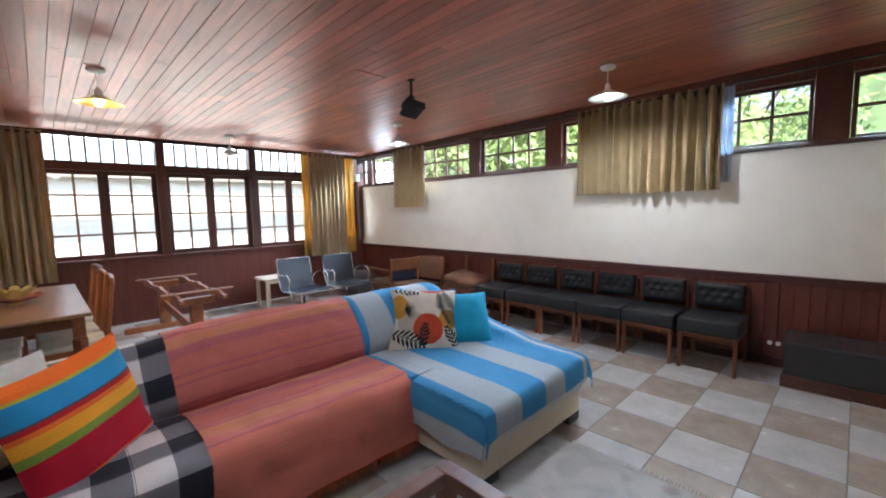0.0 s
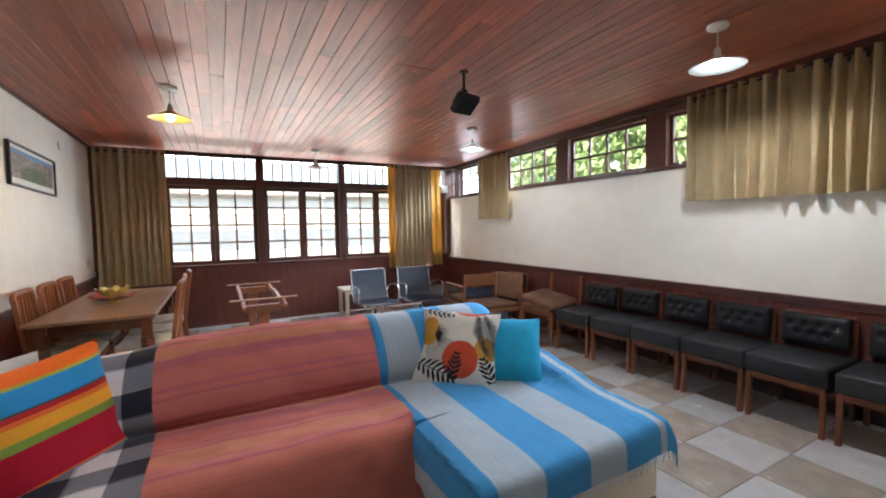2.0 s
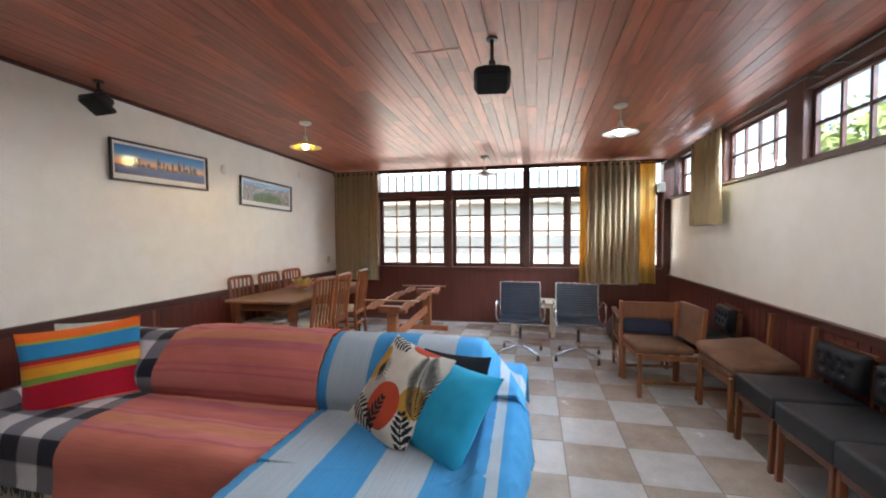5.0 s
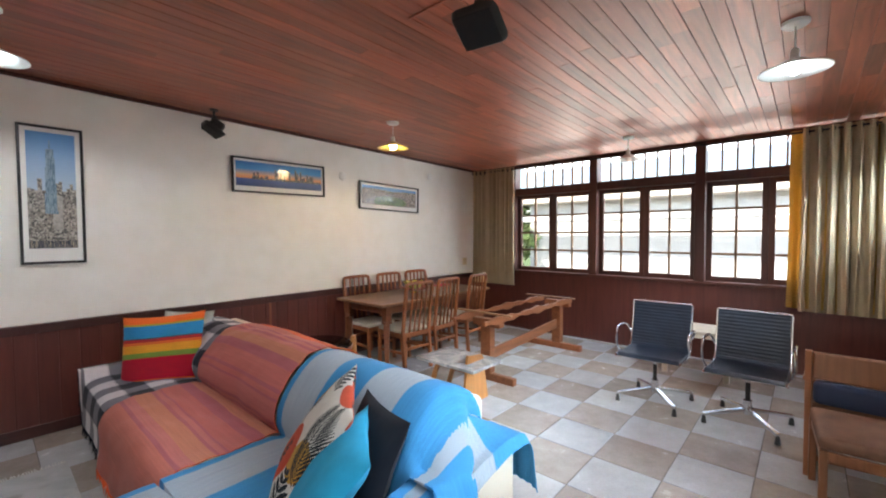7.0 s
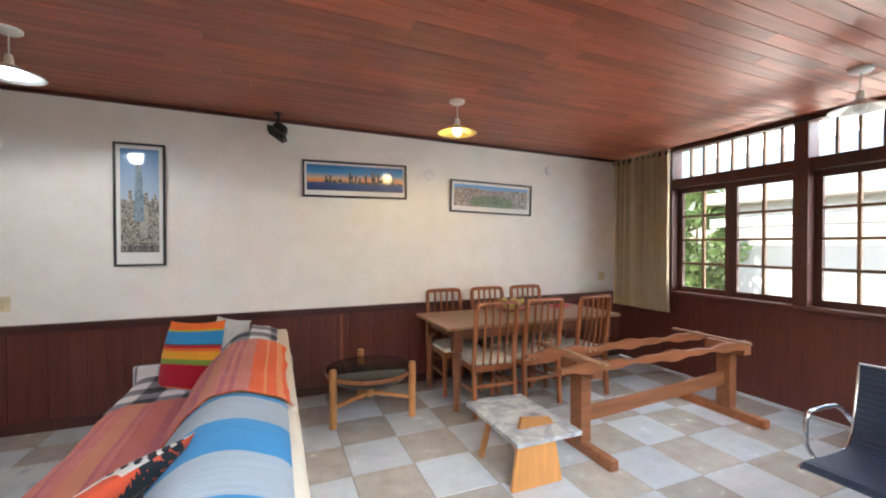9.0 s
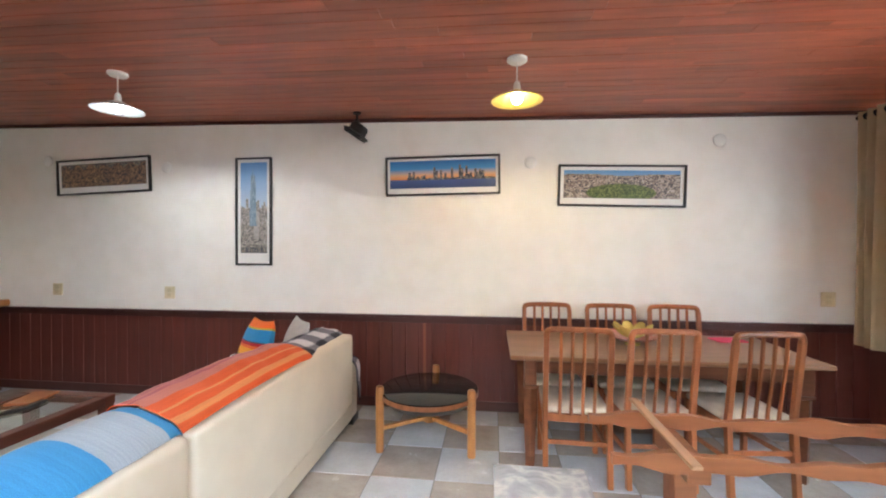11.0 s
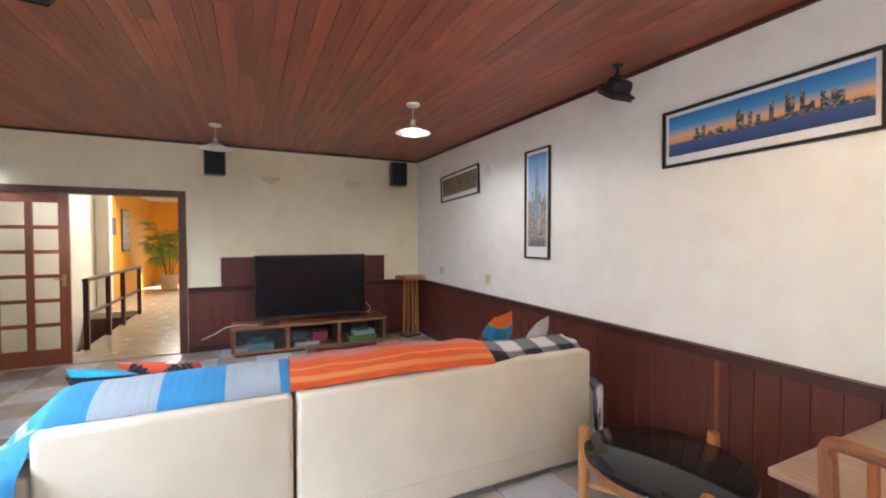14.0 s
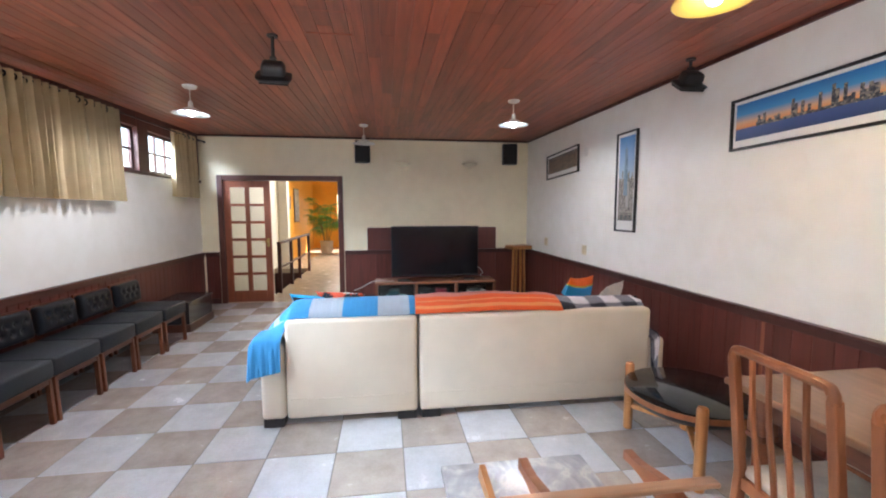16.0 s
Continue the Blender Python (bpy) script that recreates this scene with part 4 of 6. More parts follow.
BACK_LEAVES = frond_marks([(0.42, 0.22, 66, 0.62, 24, 0.24, 0.0075, 48), (0.10, 0.02, 70, 0.30, 6, 0.14, 0.017, 48), (0.92, 0.55, 80, 0.34, 6, 0.14, 0.018, 48), (0.05, 0.75, 40, 0.30, 6, 0.13, 0.017, 48), (0.66, 0.02, 95, 0.26, 5, 0.12, 0.016, 48), (0.60, 0.80, 60, 0.22, 6, 0.10, 0.014, 48), (0.15, 0.99, -30, 0.30, 6, 0.13, 0.018, 50), (0.95, 0.97, 200, 0.34, 7, 0.13, 0.018, 50), (0.45, 0.84, 15, 0.25, 6, 0.11, 0.016, 50)])


def palm_mask(n, front):
    """Which cloth each cell of the printed cover shows: 0 white, 1 black, 2 red, 3 ochre, 4 grey."""
    u, v = np.meshgrid((np.arange(n) + 0.5) / n, (np.arange(n) + 0.5) / n, indexing="ij")
    m = np.zeros((n, n), int)

    def blob(x, y, rx, ry, tone):
        m[((u - x) / rx) ** 2 + ((v - y) / ry) ** 2 < 1] = tone
    if front:
        blob(0.30, 0.40, 0.20, 0.17, 4)
        blob(0.12, 0.66, 0.13, 0.20, 3)
        blob(0.87, 0.47, 0.14, 0.15, 3)
        blob(0.56, 0.31, 0.225, 0.235, 2)
        blob(0.62, 1.00, 0.20, 0.07, 2)
    else:
        blob(0.35, 0.30, 0.26, 0.13, 3)
        blob(0.80, 0.52, 0.10, 0.16, 3)
        blob(0.70, 0.72, 0.26, 0.09, 2)
        blob(0.02, 0.45, 0.12, 0.20, 2)
        blob(0.50, 0.95, 0.55, 0.13, 2)
    for x0, y0, x1, y1, wd in FRONT_LEAVES if front else BACK_LEAVES:
        dx, dy = x1 - x0, y1 - y0
        t = np.clip(((u - x0) * dx + (v - y0) * dy) / (dx * dx + dy * dy), 0, 1)
        k = wd * (1.15 - np.abs(2 * t - 1) ** 2)
        m[(u - x0 - t * dx) ** 2 + (v - y0 - t * dy) ** 2 < k * k] = 1
    return m


PRINT_N = 144
PRINTS = {1: palm_mask(PRINT_N, True)[::-1], -1: palm_mask(PRINT_N, False)}
cushion("cushion", "white cushion printed with black palm leaves and a red disc", pose(-2.225, 2.185, 0.662, 38, -4, -128), 0.53, 0.53, 0.15,
        [fabric("white_print_cloth", (0.66, 0.63, 0.57)), fabric("print_black", (0.015, 0.02, 0.025)), fabric("print_red", (0.52, 0.07, 0.03)), fabric("print_ochre", (0.50, 0.27, 0.05)), fabric("print_grey", (0.46, 0.43, 0.39))], lambda u, v, side: int(PRINTS[side][int(u * PRINT_N), int(v * PRINT_N)]), PRINT_N)


# Darker than the other chair wood: shade by the wall is in it.
DARKCHAIR = wood("shade_darkened_chair_wood", (0.14, 0.045, 0.019), 0.4, "z", 0.3)
SEATGREY = plain("charcoal_seat_cloth", (0.011, 0.013, 0.018), 0.5, 0, 0.2, 9, 260, 0.25)


# ---- black upholstered chairs along the wall ----
def lounge_chair():
    c = thing("upholstered_chair", "black tufted leatherette chair with a slim wooden frame, against the wall", "chair", "chairs along the wall")
    # front faces -y; the seat's middle is at the origin
    for x in (-0.215, 0.215):
        part("leg", BAR((x, -0.265, 0), (x, -0.255, 0.335), 0.03, 0.035, up=(0, 1, 0)), DARKCHAIR, c)
        part("leg", BAR((x, 0.235, 0), (x * 0.98, 0.262, 0.70), 0.03, 0.035, up=(0, 1, 0)), DARKCHAIR, c)
        part("side_rail", BAR((x, -0.25, 0.325), (x, 0.24, 0.315), 0.022, 0.04), DARKCHAIR, c)
    part("front_rail", BAR((-0.20, -0.26, 0.32), (0.20, -0.26, 0.32), 0.022, 0.04), DARKCHAIR, c)
    part("stretcher", BAR((-0.20, 0.20, 0.16), (0.20, 0.20, 0.16), 0.02, 0.03), DARKCHAIR, c)
    part("back_rail", BAR((-0.2, 0.272, 0.73), (0.2, 0.272, 0.73), 0.02, 0.03), DARKCHAIR, c)
    part("seat", B(-0.24, 0.24, -0.285, 0.21, 0.34, 0.475, bevel=0.02, seg=3), SEATGREY, c, "charcoal box seat", True)
    spots = [(-0.135, 0.035), (-0.045, 0.035), (0.045, 0.035), (0.135, 0.035), (-0.09, -0.03), (0.0, -0.03), (0.09, -0.03)]
    bm = bmesh.new()
    nx, nz = 44, 26
    for sgn in (-1, 1):
        g = []
        for i in range(nx + 1):
            g.append([])
            for j in range(nz + 1):
                a_, b_ = 2 * i / nx - 1, 2 * j / nz - 1
                full = max(0.0, (1 - abs(a_) ** 12) * (1 - abs(b_) ** 8)) ** 0.5
                x, z = a_ * 0.208, b_ * 0.12
                sink = sum(0.020 * math.exp(-((x - p) ** 2 + (z - q) ** 2) / 0.0005) for p, q in spots) if sgn < 0 else 0
                g[-1].append(bm.verts.new((x, sgn * full * (0.046 + 0.006 * (1 - b_ * b_)) + sink, z + 0.12)))
        for i in range(nx):
            for j in range(nz):
                bm.faces.new((g[i][j], g[i + 1][j], g[i + 1][j + 1], g[i][j + 1]))
    bmesh.ops.remove_doubles(bm, verts=bm.verts, dist=0.0004)
    lean = pose(0, 0.20, 0.505, -7, 0, 0)
    bmesh.ops.transform(bm, matrix=lean, verts=bm.verts)
    back = part("backrest", bm, BLACKLEATHER, c, "tufted black leatherette pad", smooth=True)
    for p, q in spots:
        bm = bmesh.new()
        bmesh.ops.create_uvsphere(bm, u_segments=8, v_segments=6, radius=0.010)
        bmesh.ops.translate(bm, vec=lean @ Vector((p, -0.032, q + 0.12)), verts=bm.verts)
        part("button", bm, BLACKLEATHER, back, smooth=True)
    return c


first = lounge_chair()
for i, x in enumerate((-3.275, -2.765, -2.275, -1.79, -1.30, -0.79)):
    m = pose(x, 4.56, 0, 0, 0, (0, 1, -1, 0.5, 0, 1)[i])
    if i == 0:
        first.matrix_world = m
    else:
        copy_thing(first, m)
copy_thing(first, pose(-4.83, 4.53, 0, 0, 0, -4))


# ---- other wooden chairs by the corner ----
BROWNCLOTH = plain("worn_brown_upholstery", (0.17, 0.085, 0.05), 0.8, 0, 0.25, 8, 260, 0.2)
OLDWOOD = wood("old_chair_wood", (0.22, 0.085, 0.035), 0.4, "z", 0.3)


def side_chair(label, m, back=True, loose=False, arms=False, pad=BROWNCLOTH):
    c = thing("armchair" if arms else "side_chair", label, "chair", at=m)
    w_, d_ = 0.25, 0.24
    for x in (-w_, w_):
        part("leg", BAR((x, -d_, 0), (x, -d_, 0.62 if arms else 0.40), 0.032, 0.036, up=(0, 1, 0)), OLDWOOD, c)
        part("leg", BAR((x, d_, 0), (x, d_ + 0.06, 0.80), 0.032, 0.036, up=(0, 1, 0)), OLDWOOD, c)
        part("side_rail", BAR((x, -d_, 0.37), (x, d_, 0.36), 0.022, 0.05), OLDWOOD, c)
        part("stretcher", BAR((x, -d_, 0.14), (x, d_, 0.14), 0.02, 0.03), OLDWOOD, c)
        if arms:
            part("armrest", BAR((x, -d_ - 0.03, 0.63), (x, d_ + 0.05, 0.62), 0.05, 0.028), OLDWOOD, c)
    part("front_rail", BAR((-w_, -d_, 0.37), (w_, -d_, 0.37), 0.022, 0.05), OLDWOOD, c)
    part("seat", B(-w_ + 0.005, w_ - 0.005, -d_ - 0.02, d_ - 0.02, 0.39, 0.46, bevel=0.025, seg=3), pad, c, smooth=True)
    if back:
        if arms:
            part("backrest", B(-w_ + 0.016, w_ - 0.016, d_ + 0.032, d_ + 0.06, 0.625, 0.795, bevel=0.012), OLDWOOD, c)
            part("back_pad", B(-w_ + 0.02, w_ - 0.02, d_ - 0.06, d_ + 0.02, 0.46, 0.60, bevel=0.03, seg=3), plain("navy_upholstery", (0.02, 0.03, 0.07), 0.7), c, smooth=True)
        else:
            bm = B(-w_ + 0.01, w_ - 0.01, -0.03, 0.03, 0, 0.34, bevel=0.02, seg=3)
            bmesh.ops.transform(bm, matrix=pose(0, d_ + 0.02, 0.47, -8, 0, 0), verts=bm.verts)
            part("backrest", bm, pad, c, smooth=True)
    return c


side_chair("wooden armchair with a navy back pad", pose(-4.93, 4.0, 0, 0, 0, -93), arms=True)
side_chair("wooden side chair with worn brown upholstery", pose(-4.42, 4.02, 0, 0, 0, 4))
side_chair("wooden chair frame with a brown seat, its back missing", pose(-3.86, 4.52, 0, 0, 0, 3), back=False)
bm = B(-0.26, 0.26, -0.24, 0.24, 0, 0.09, bevel=0.04, seg=3)
o = tagged(part("loose_cushion", bm, BROWNCLOTH, None, "", True), "loose worn brown seat cushion on a chair", "cushion")
o.matrix_world = pose(-3.84, 4.48, 0.470, 4, 9, 10)

# dark bean bag in the corner
bm = bmesh.new()
bmesh.ops.create_uvsphere(bm, u_segments=28, v_segments=18, radius=0.36)
for v in bm.verts:
    v.co.z = v.co.z * (0.75 if v.co.z > 0 else 0.55)
    v.co += v.co.normalized() * wobble(v.co.x, v.co.y, v.co.z, 0.05, 4)
    v.co.z = max(v.co.z, -0.17)
bean = tagged(part("bean_bag", bm, plain("dark_bean_bag_cloth", (0.045, 0.03, 0.03), 0.6), None, "", True), "slumped dark brown bean bag in the corner", "bean bag")
bean.matrix_world = pose(-6.15, 4.2, 0.17)


# ---- office chairs ----
def office_chair():
    c = thing("office_chair", "black ribbed office chair with chrome frame and star base", "office chair", "office chairs")
    # front faces +x, hub at the origin
    for k in range(4):
        a = radians(38 + 90 * k)
        d = Vector((math.cos(a), math.sin(a), 0))
        leg = part("base_arm", BAR(Vector((0, 0, 0.115)) + d * 0.02, d * 0.335 + Vector((0, 0, 0.07)), 0.034, 0.024), CHROME, c)
        part("foot", R(d * 0.33 + Vector((0, 0, 0.0)), d * 0.33 + Vector((0, 0, 0.06)), 0.02, 0.012), BLACKPLASTIC, leg)
    part("hub", R((0, 0, 0.08), (0, 0, 0.19), 0.03), CHROME, c)
    part("gas_column", R((0, 0, 0.18), (0, 0, 0.33), 0.017), BLACKPLASTIC, c)
    part("column_top", R((0, 0, 0.33), (0, 0, 0.41), 0.011), CHROME, c)
    part("seat_bracket", B(-0.12, 0.12, -0.2, 0.2, 0.395, 0.415, bevel=0.006), CHROME, c)
    path = [(0.30, 0.435), (0.27, 0.455), (0.1, 0.44), (-0.08, 0.435), (-0.16, 0.46), (-0.20, 0.55), (-0.235, 0.70), (-0.26, 0.855)]
    at, length = along([(x, 0, z) for x, z in path])

    def place(u, v):
        p = at(u)
        return (p.x + 0.0018 * math.cos(u * 2 * math.pi * 30), (v - 0.5) * 0.48, p.z + 0.0014 * math.cos(u * 2 * math.pi * 30))
    part("shell", sheet(240, 8, place, 0.014, uv=lambda u, v: (u * length, v * 0.48)), OFFICE_BLACK, c, "black ribbed sling", True)
    for s in (-1, 1):
        y = s * 0.25
        part("side_frame", sweep([(x, y, z - 0.006) for x, z in path], 0.009, 8), CHROME, c, smooth=True)
        part("armrest", sweep([(0.13, s * 0.255, 0.42), (0.16, s * 0.285, 0.5), (0.165, s * 0.285, 0.62), (0.12, s * 0.285, 0.66), (-0.08, s * 0.285, 0.655), (-0.17, s * 0.28, 0.62), (-0.205, s * 0.255, 0.56)], 0.011, 8), CHROME, c, smooth=True)
    part("top_bar", R((-0.262, -0.25, 0.857), (-0.262, 0.25, 0.857), 0.009), CHROME, c)
    part("tag", B(-0.252, -0.248, -0.20, -0.16, 0.82, 0.835), WHITE_PL, c, "small white maker's tag")
    return c


oc = office_chair()
oc.matrix_world = pose(-5.33, 2.705, 0, 0, 0, 2)
copy_thing(oc, pose(-5.31, 3.385, 0, 0, 0, -1))

st = thing("side_table", "small white-washed side table with glass top between chairs", "side table", at=pose(-6.45, 2.85, 0))
LIME = wood("limed_wood", (0.62, 0.55, 0.44), 0.5, "z", 0.12)
for x in (-0.2, 0.2):
    for y in (-0.28, 0.28):
        part("leg", B(x - 0.025, x + 0.025, y - 0.025, y + 0.025, 0, 0.46, bevel=0.004), LIME, st)
    part("apron", B(x - 0.02, x + 0.02, -0.255, 0.255, 0.42, 0.46, bevel=0.004), LIME, st)
part("top", B(-0.24, 0.24, -0.32, 0.32, 0.461, 0.495, bevel=0.006), LIME, st)

# ---- dining table and chairs ----
dt = thing("dining_table", "long brown wooden dining table with turned square legs", "dining table", at=pose(-5.09, -0.06, 0))
# The greyish sheen on the top is put into its colour.
part("tabletop", B(-0.985, 0.985, -0.42, 0.42, 0.735, 0.765, bevel=0.008), wood("sheen_toned_table_top_wood", (0.23, 0.135, 0.082), 0.3, "x", 0.25), dt, "brown top with greyish sheen in its colour")
for y in (-0.34, 0.34):
    part("apron", B(-0.81, 0.81, y - 0.012, y + 0.012, 0.635, 0.733, bevel=0.003), TABLEWOOD, dt)
for x in (-0.85, 0.85):
    part("apron", B(x - 0.012, x + 0.012, -0.30, 0.30, 0.635, 0.733, bevel=0.003), TABLEWOOD, dt)
    for y in (-0.34, 0.34):
        bm = B(x - 0.04, x + 0.04, y - 0.04, y + 0.04, 0.56, 0.733, bevel=0.005)
        box(bm, x - 0.043, x + 0.043, y - 0.043, y + 0.043, 0.535, 0.56, 0.005)
        rod(bm, (x, y, 0), (x, y, 0.535), 0.03, 0.05, 4)
        part("leg", bm, TABLEWOOD, dt)


def dining_chair():
    c = thing("dining_chair", "brown wooden dining chair with a slatted back and cream seat", "dining chair", "chairs round the table")
    # front faces -y
    for x in (-0.195, 0.195):
        part("leg", BAR((x, -0.21, 0), (x, -0.21, 0.43), 0.035, 0.035, up=(0, 1, 0)), CHAIRWOOD, c)
        part("stretcher", BAR((x, -0.20, 0.20), (x, 0.2, 0.22), 0.018, 0.028), CHAIRWOOD, c)
        bm = bmesh.new()
        bar(bm, (x, 0.235, 0), (x, 0.20, 0.45), 0.034, 0.04, up=(0, 1, 0))
        bar(bm, (x, 0.20, 0.44), (x * 0.99, 0.265, 0.945), 0.034, 0.034, up=(0, 1, 0))
        part("back_post", bm, CHAIRWOOD, c)
    part("front_rail", BAR((-0.19, -0.21, 0.405), (0.19, -0.21, 0.405), 0.022, 0.05), CHAIRWOOD, c)
    part("back_rail", BAR((-0.19, 0.2, 0.41), (0.19, 0.2, 0.41), 0.022, 0.05), CHAIRWOOD, c)
    part("cross_stretcher", BAR((-0.19, 0.212, 0.26), (0.19, 0.212, 0.26), 0.018, 0.028), CHAIRWOOD, c)
    for x in (-0.19, 0.19):
        part("side_rail", BAR((x, -0.2, 0.405), (x, 0.19, 0.41), 0.022, 0.05), CHAIRWOOD, c)
    part("top_rail", sweep([(-0.193, 0.266, 0.93), (-0.188, 0.268, 0.965), (-0.155, 0.27, 0.982), (0, 0.276, 0.985), (0.155, 0.27, 0.982), (0.188, 0.268, 0.965), (0.193, 0.266, 0.93)], 0.0195, 8), CHAIRWOOD, c, smooth=True)
    for i in range(4):
        x = -0.105 + 0.07 * i
        part("back_slat", sweep([(x, 0.203, 0.43), (x, 0.218, 0.55), (x, 0.250, 0.75), (x, 0.268, 0.972)], 0.0115, 6), CHAIRWOOD, c)
    part("seat", B(-0.205, 0.205, -0.225, 0.195, 0.43, 0.475, bevel=0.02, seg=3), SEATCLOTH, c, "cream padded seat", True)
    return c


dc = dining_chair()
SPOTS = [(-4.52, 0.26, -2), (-5.0, 0.25, 3), (-5.56, 0.26, 6), (-4.46, -0.285, 181), (-4.99, -0.285, 180), (-5.50, -0.285, 179)]
dc.matrix_world = pose(SPOTS[0][0], SPOTS[0][1], 0, 0, 0, SPOTS[0][2])
for x, y, a in SPOTS[1:]:
    copy_thing(dc, pose(x, y, 0, 0, 0, a))

# flower-shaped glass bowl
BOWLGLASS = plain("amber_resin", (0.60, 0.50, 0.16), 0.15, 0, 0.2, 12, 60, 0.02, coat=0.6)
bowl = thing("glass_bowl", "amber petal-edged glass bowl on the dining table", "bowl", at=pose(-5.02, -0.08, 0.766))


def petal_tier(r0, r1, z0, rise, turn):
    def at(u, v):
        a = u * 2 * math.pi
        lobe = abs(math.cos(a * 4 + turn)) ** 0.7
        r = r0 + (r1 - r0) * (0.62 + 0.38 * lobe) * v ** 0.8
        return (r * math.cos(a), r * math.sin(a), z0 + rise * v ** 1.4 * (0.7 + 0.45 * lobe))
    return at


part("upper_petals", sheet(96, 14, petal_tier(0.03, 0.15, 0.05, 0.085, 0.0), 0.005), BOWLGLASS, bowl, "amber upper petals", True)
part("lower_petals", sheet(96, 14, petal_tier(0.045, 0.20, 0.022, 0.045, 0.8), 0.005), plain("rose_resin", (0.50, 0.20, 0.15), 0.15, 0, 0.2, 12, 60, 0.02, coat=0.6), bowl, "rose lower petals", True)
part("foot", lathe([(0.055, 0), (0.055, 0.008), (0.03, 0.018), (0.045, 0.032), (0.0, 0.032)], 24), BOWLGLASS, bowl, smooth=True)
o = tagged(part("booklet", B(-0.11, 0.11, -0.075, 0.075, 0, 0.008, bevel=0.002), plain("pink_paper", (0.75, 0.06, 0.16), 0.6), None), "bright pink booklet lying on the dining table", "booklet")
o.matrix_world = pose(-5.80, -0.30, 0.7655, 0, 0, 8)

# ---- wooden trestle frame without a top ----
tr = thing("trestle_frame", "reddish wooden trestle table frame without its top", "trestle", at=pose(-5.45, 1.15, 0))
TRW = wood("trestle_wood", (0.26, 0.09, 0.035), 0.4, "x", 0.3)
for x in (0.66, -0.93):
    part("foot_beam", B(x - 0.035, x + 0.035, -0.36, 0.42, 0.0, 0.075, bevel=0.01), TRW, tr)
    part("upright", B(x - 0.045, x + 0.045, -0.075, 0.265, 0.56, 0.64, bevel=0.006), TRW, tr)
    part("upright", B(x - 0.045, x + 0.045, 0.03, 0.15, 0.075, 0.56, bevel=0.006), TRW, tr)
part("stretcher", BAR((0.66, 0.09, 0.25), (-0.93, 0.09, 0.33), 0.03, 0.11), TRW, tr)


def wavy(y, name):
    bm = bmesh.new()
    n = 40
    rows_ = []
    for i in range(n + 1):
        x = -0.90 + 1.90 * i / n
        h0 = 0.028 + 0.011 * math.sin(i * 0.42) + 0.008 * math.sin(i * 1.1 + y)
        rows_.append([bm.verts.new((x, y + a, 0.662 + b)) for a, b in ((-0.016, -h0), (0.016, -h0), (0.016, h0 * 0.9), (-0.016, h0 * 0.9))])
    for a, b in zip(rows_, rows_[1:]):
        for k in range(4):
            bm.faces.new((a[k], a[(k + 1) % 4], b[(k + 1) % 4], b[k]))
    bm.faces.new(rows_[0][::-1])
    bm.faces.new(rows_[-1])
    return part(name, bm, TRW, tr)


wavy(-0.10, "long_rail")
wavy(0.29, "long_rail")
# Cross slats paler than the frame: glare on them put into colour.
for x in (0.75, -0.68):
    part("cross_slat", B(x - 0.02, x + 0.02, -0.23, 0.44, 0.706, 0.722, bevel=0.004), wood("glare_paled_slat_wood", (0.36, 0.20, 0.11), 0.35, "y", 0.2), tr)

# ---- low marble-topped stool ----
ms = thing("low_table", "low table with a grey marble slab on honey pine legs", "low table", at=pose(-4.215, 1.33, 0) @ Matrix.Diagonal((1, 1, 0.89, 1)))


def marble():
    def build(nt, p):
        v = coords(nt)
        n1 = node(nt, "ShaderNodeTexNoise", Scale=5.0, Detail=8.0, Distortion=1.6)
        nt.links.new(v, n1.inputs["Vector"])
        c = ramp(nt, n1.outputs[0], [(0.3, (0.25, 0.26, 0.265)), (0.48, (0.38, 0.38, 0.38)), (0.56, (0.52, 0.50, 0.47)), (0.7, (0.31, 0.32, 0.325))])
        nt.links.new(c, p.inputs["Base Color"])
        p.inputs["Roughness"].default_value = 0.25
    return material("grey_marble", build)


part("slab", B(-0.225, 0.225, -0.335, 0.335, 0.39, 0.42, bevel=0.004), marble(), ms)
bm = bmesh.new()
vs = [bm.verts.new((x, y, z)) for y in (0.16, 0.185) for x, z in ((-0.20, 0), (0.17, 0), (0.12, 0.388), (-0.13, 0.388))]
for f in ((0, 1, 2, 3), (7, 6, 5, 4), (0, 4, 5, 1), (1, 5, 6, 2), (2, 6, 7, 3), (3, 7, 4, 0)):
    bm.faces.new([vs[i] for i in f])
bmesh.ops.bevel(bm, geom=bm.edges[:], offset=0.004, segments=2, affect="EDGES")
part("plank_leg", bm, PINE, ms)
bm = bmesh.new()
vs = [bm.verts.new((x, y, z)) for y in (0.16, 0.185) for x, z in ((-0.13, 0.422), (0.12, 0.422), (0.10, 0.50), (-0.10, 0.47))]
for f in ((0, 1, 2, 3), (7, 6, 5, 4), (0, 4, 5, 1), (1, 5, 6, 2), (2, 6, 7, 3), (3, 7, 4, 0)):
    bm.faces.new([vs[i] for i in f])
part("plank_top", bm, PINE, ms)
for x in (-0.13, 0.13):
    part("slanted_leg", BAR((x * 1.1, -0.27, 0), (x, -0.14, 0.388), 0.03, 0.04, up=(0, 1, 0)), PINE, ms)

# ---- round table with three posts ----
rt = thing("round_table", "round low table with black glass top on honey wood posts", "round table", at=pose(-3.505, 0.03, 0))
part("tabletop", lathe([(0.0, 0.417), (0.366, 0.417), (0.371, 0.414), (0.371, 0.409), (0.0, 0.409)], 48), plain("black_glass", (0.01, 0.011, 0.012), 0.06, 0, 0.05, 4, 50, 0.0), rt, smooth=True)
part("ring", lathe([(0.353, 0.375), (0.375, 0.375), (0.375, 0.408), (0.353, 0.408), (0.353, 0.375)], 48), CHAIRWOOD, rt, smooth=True)
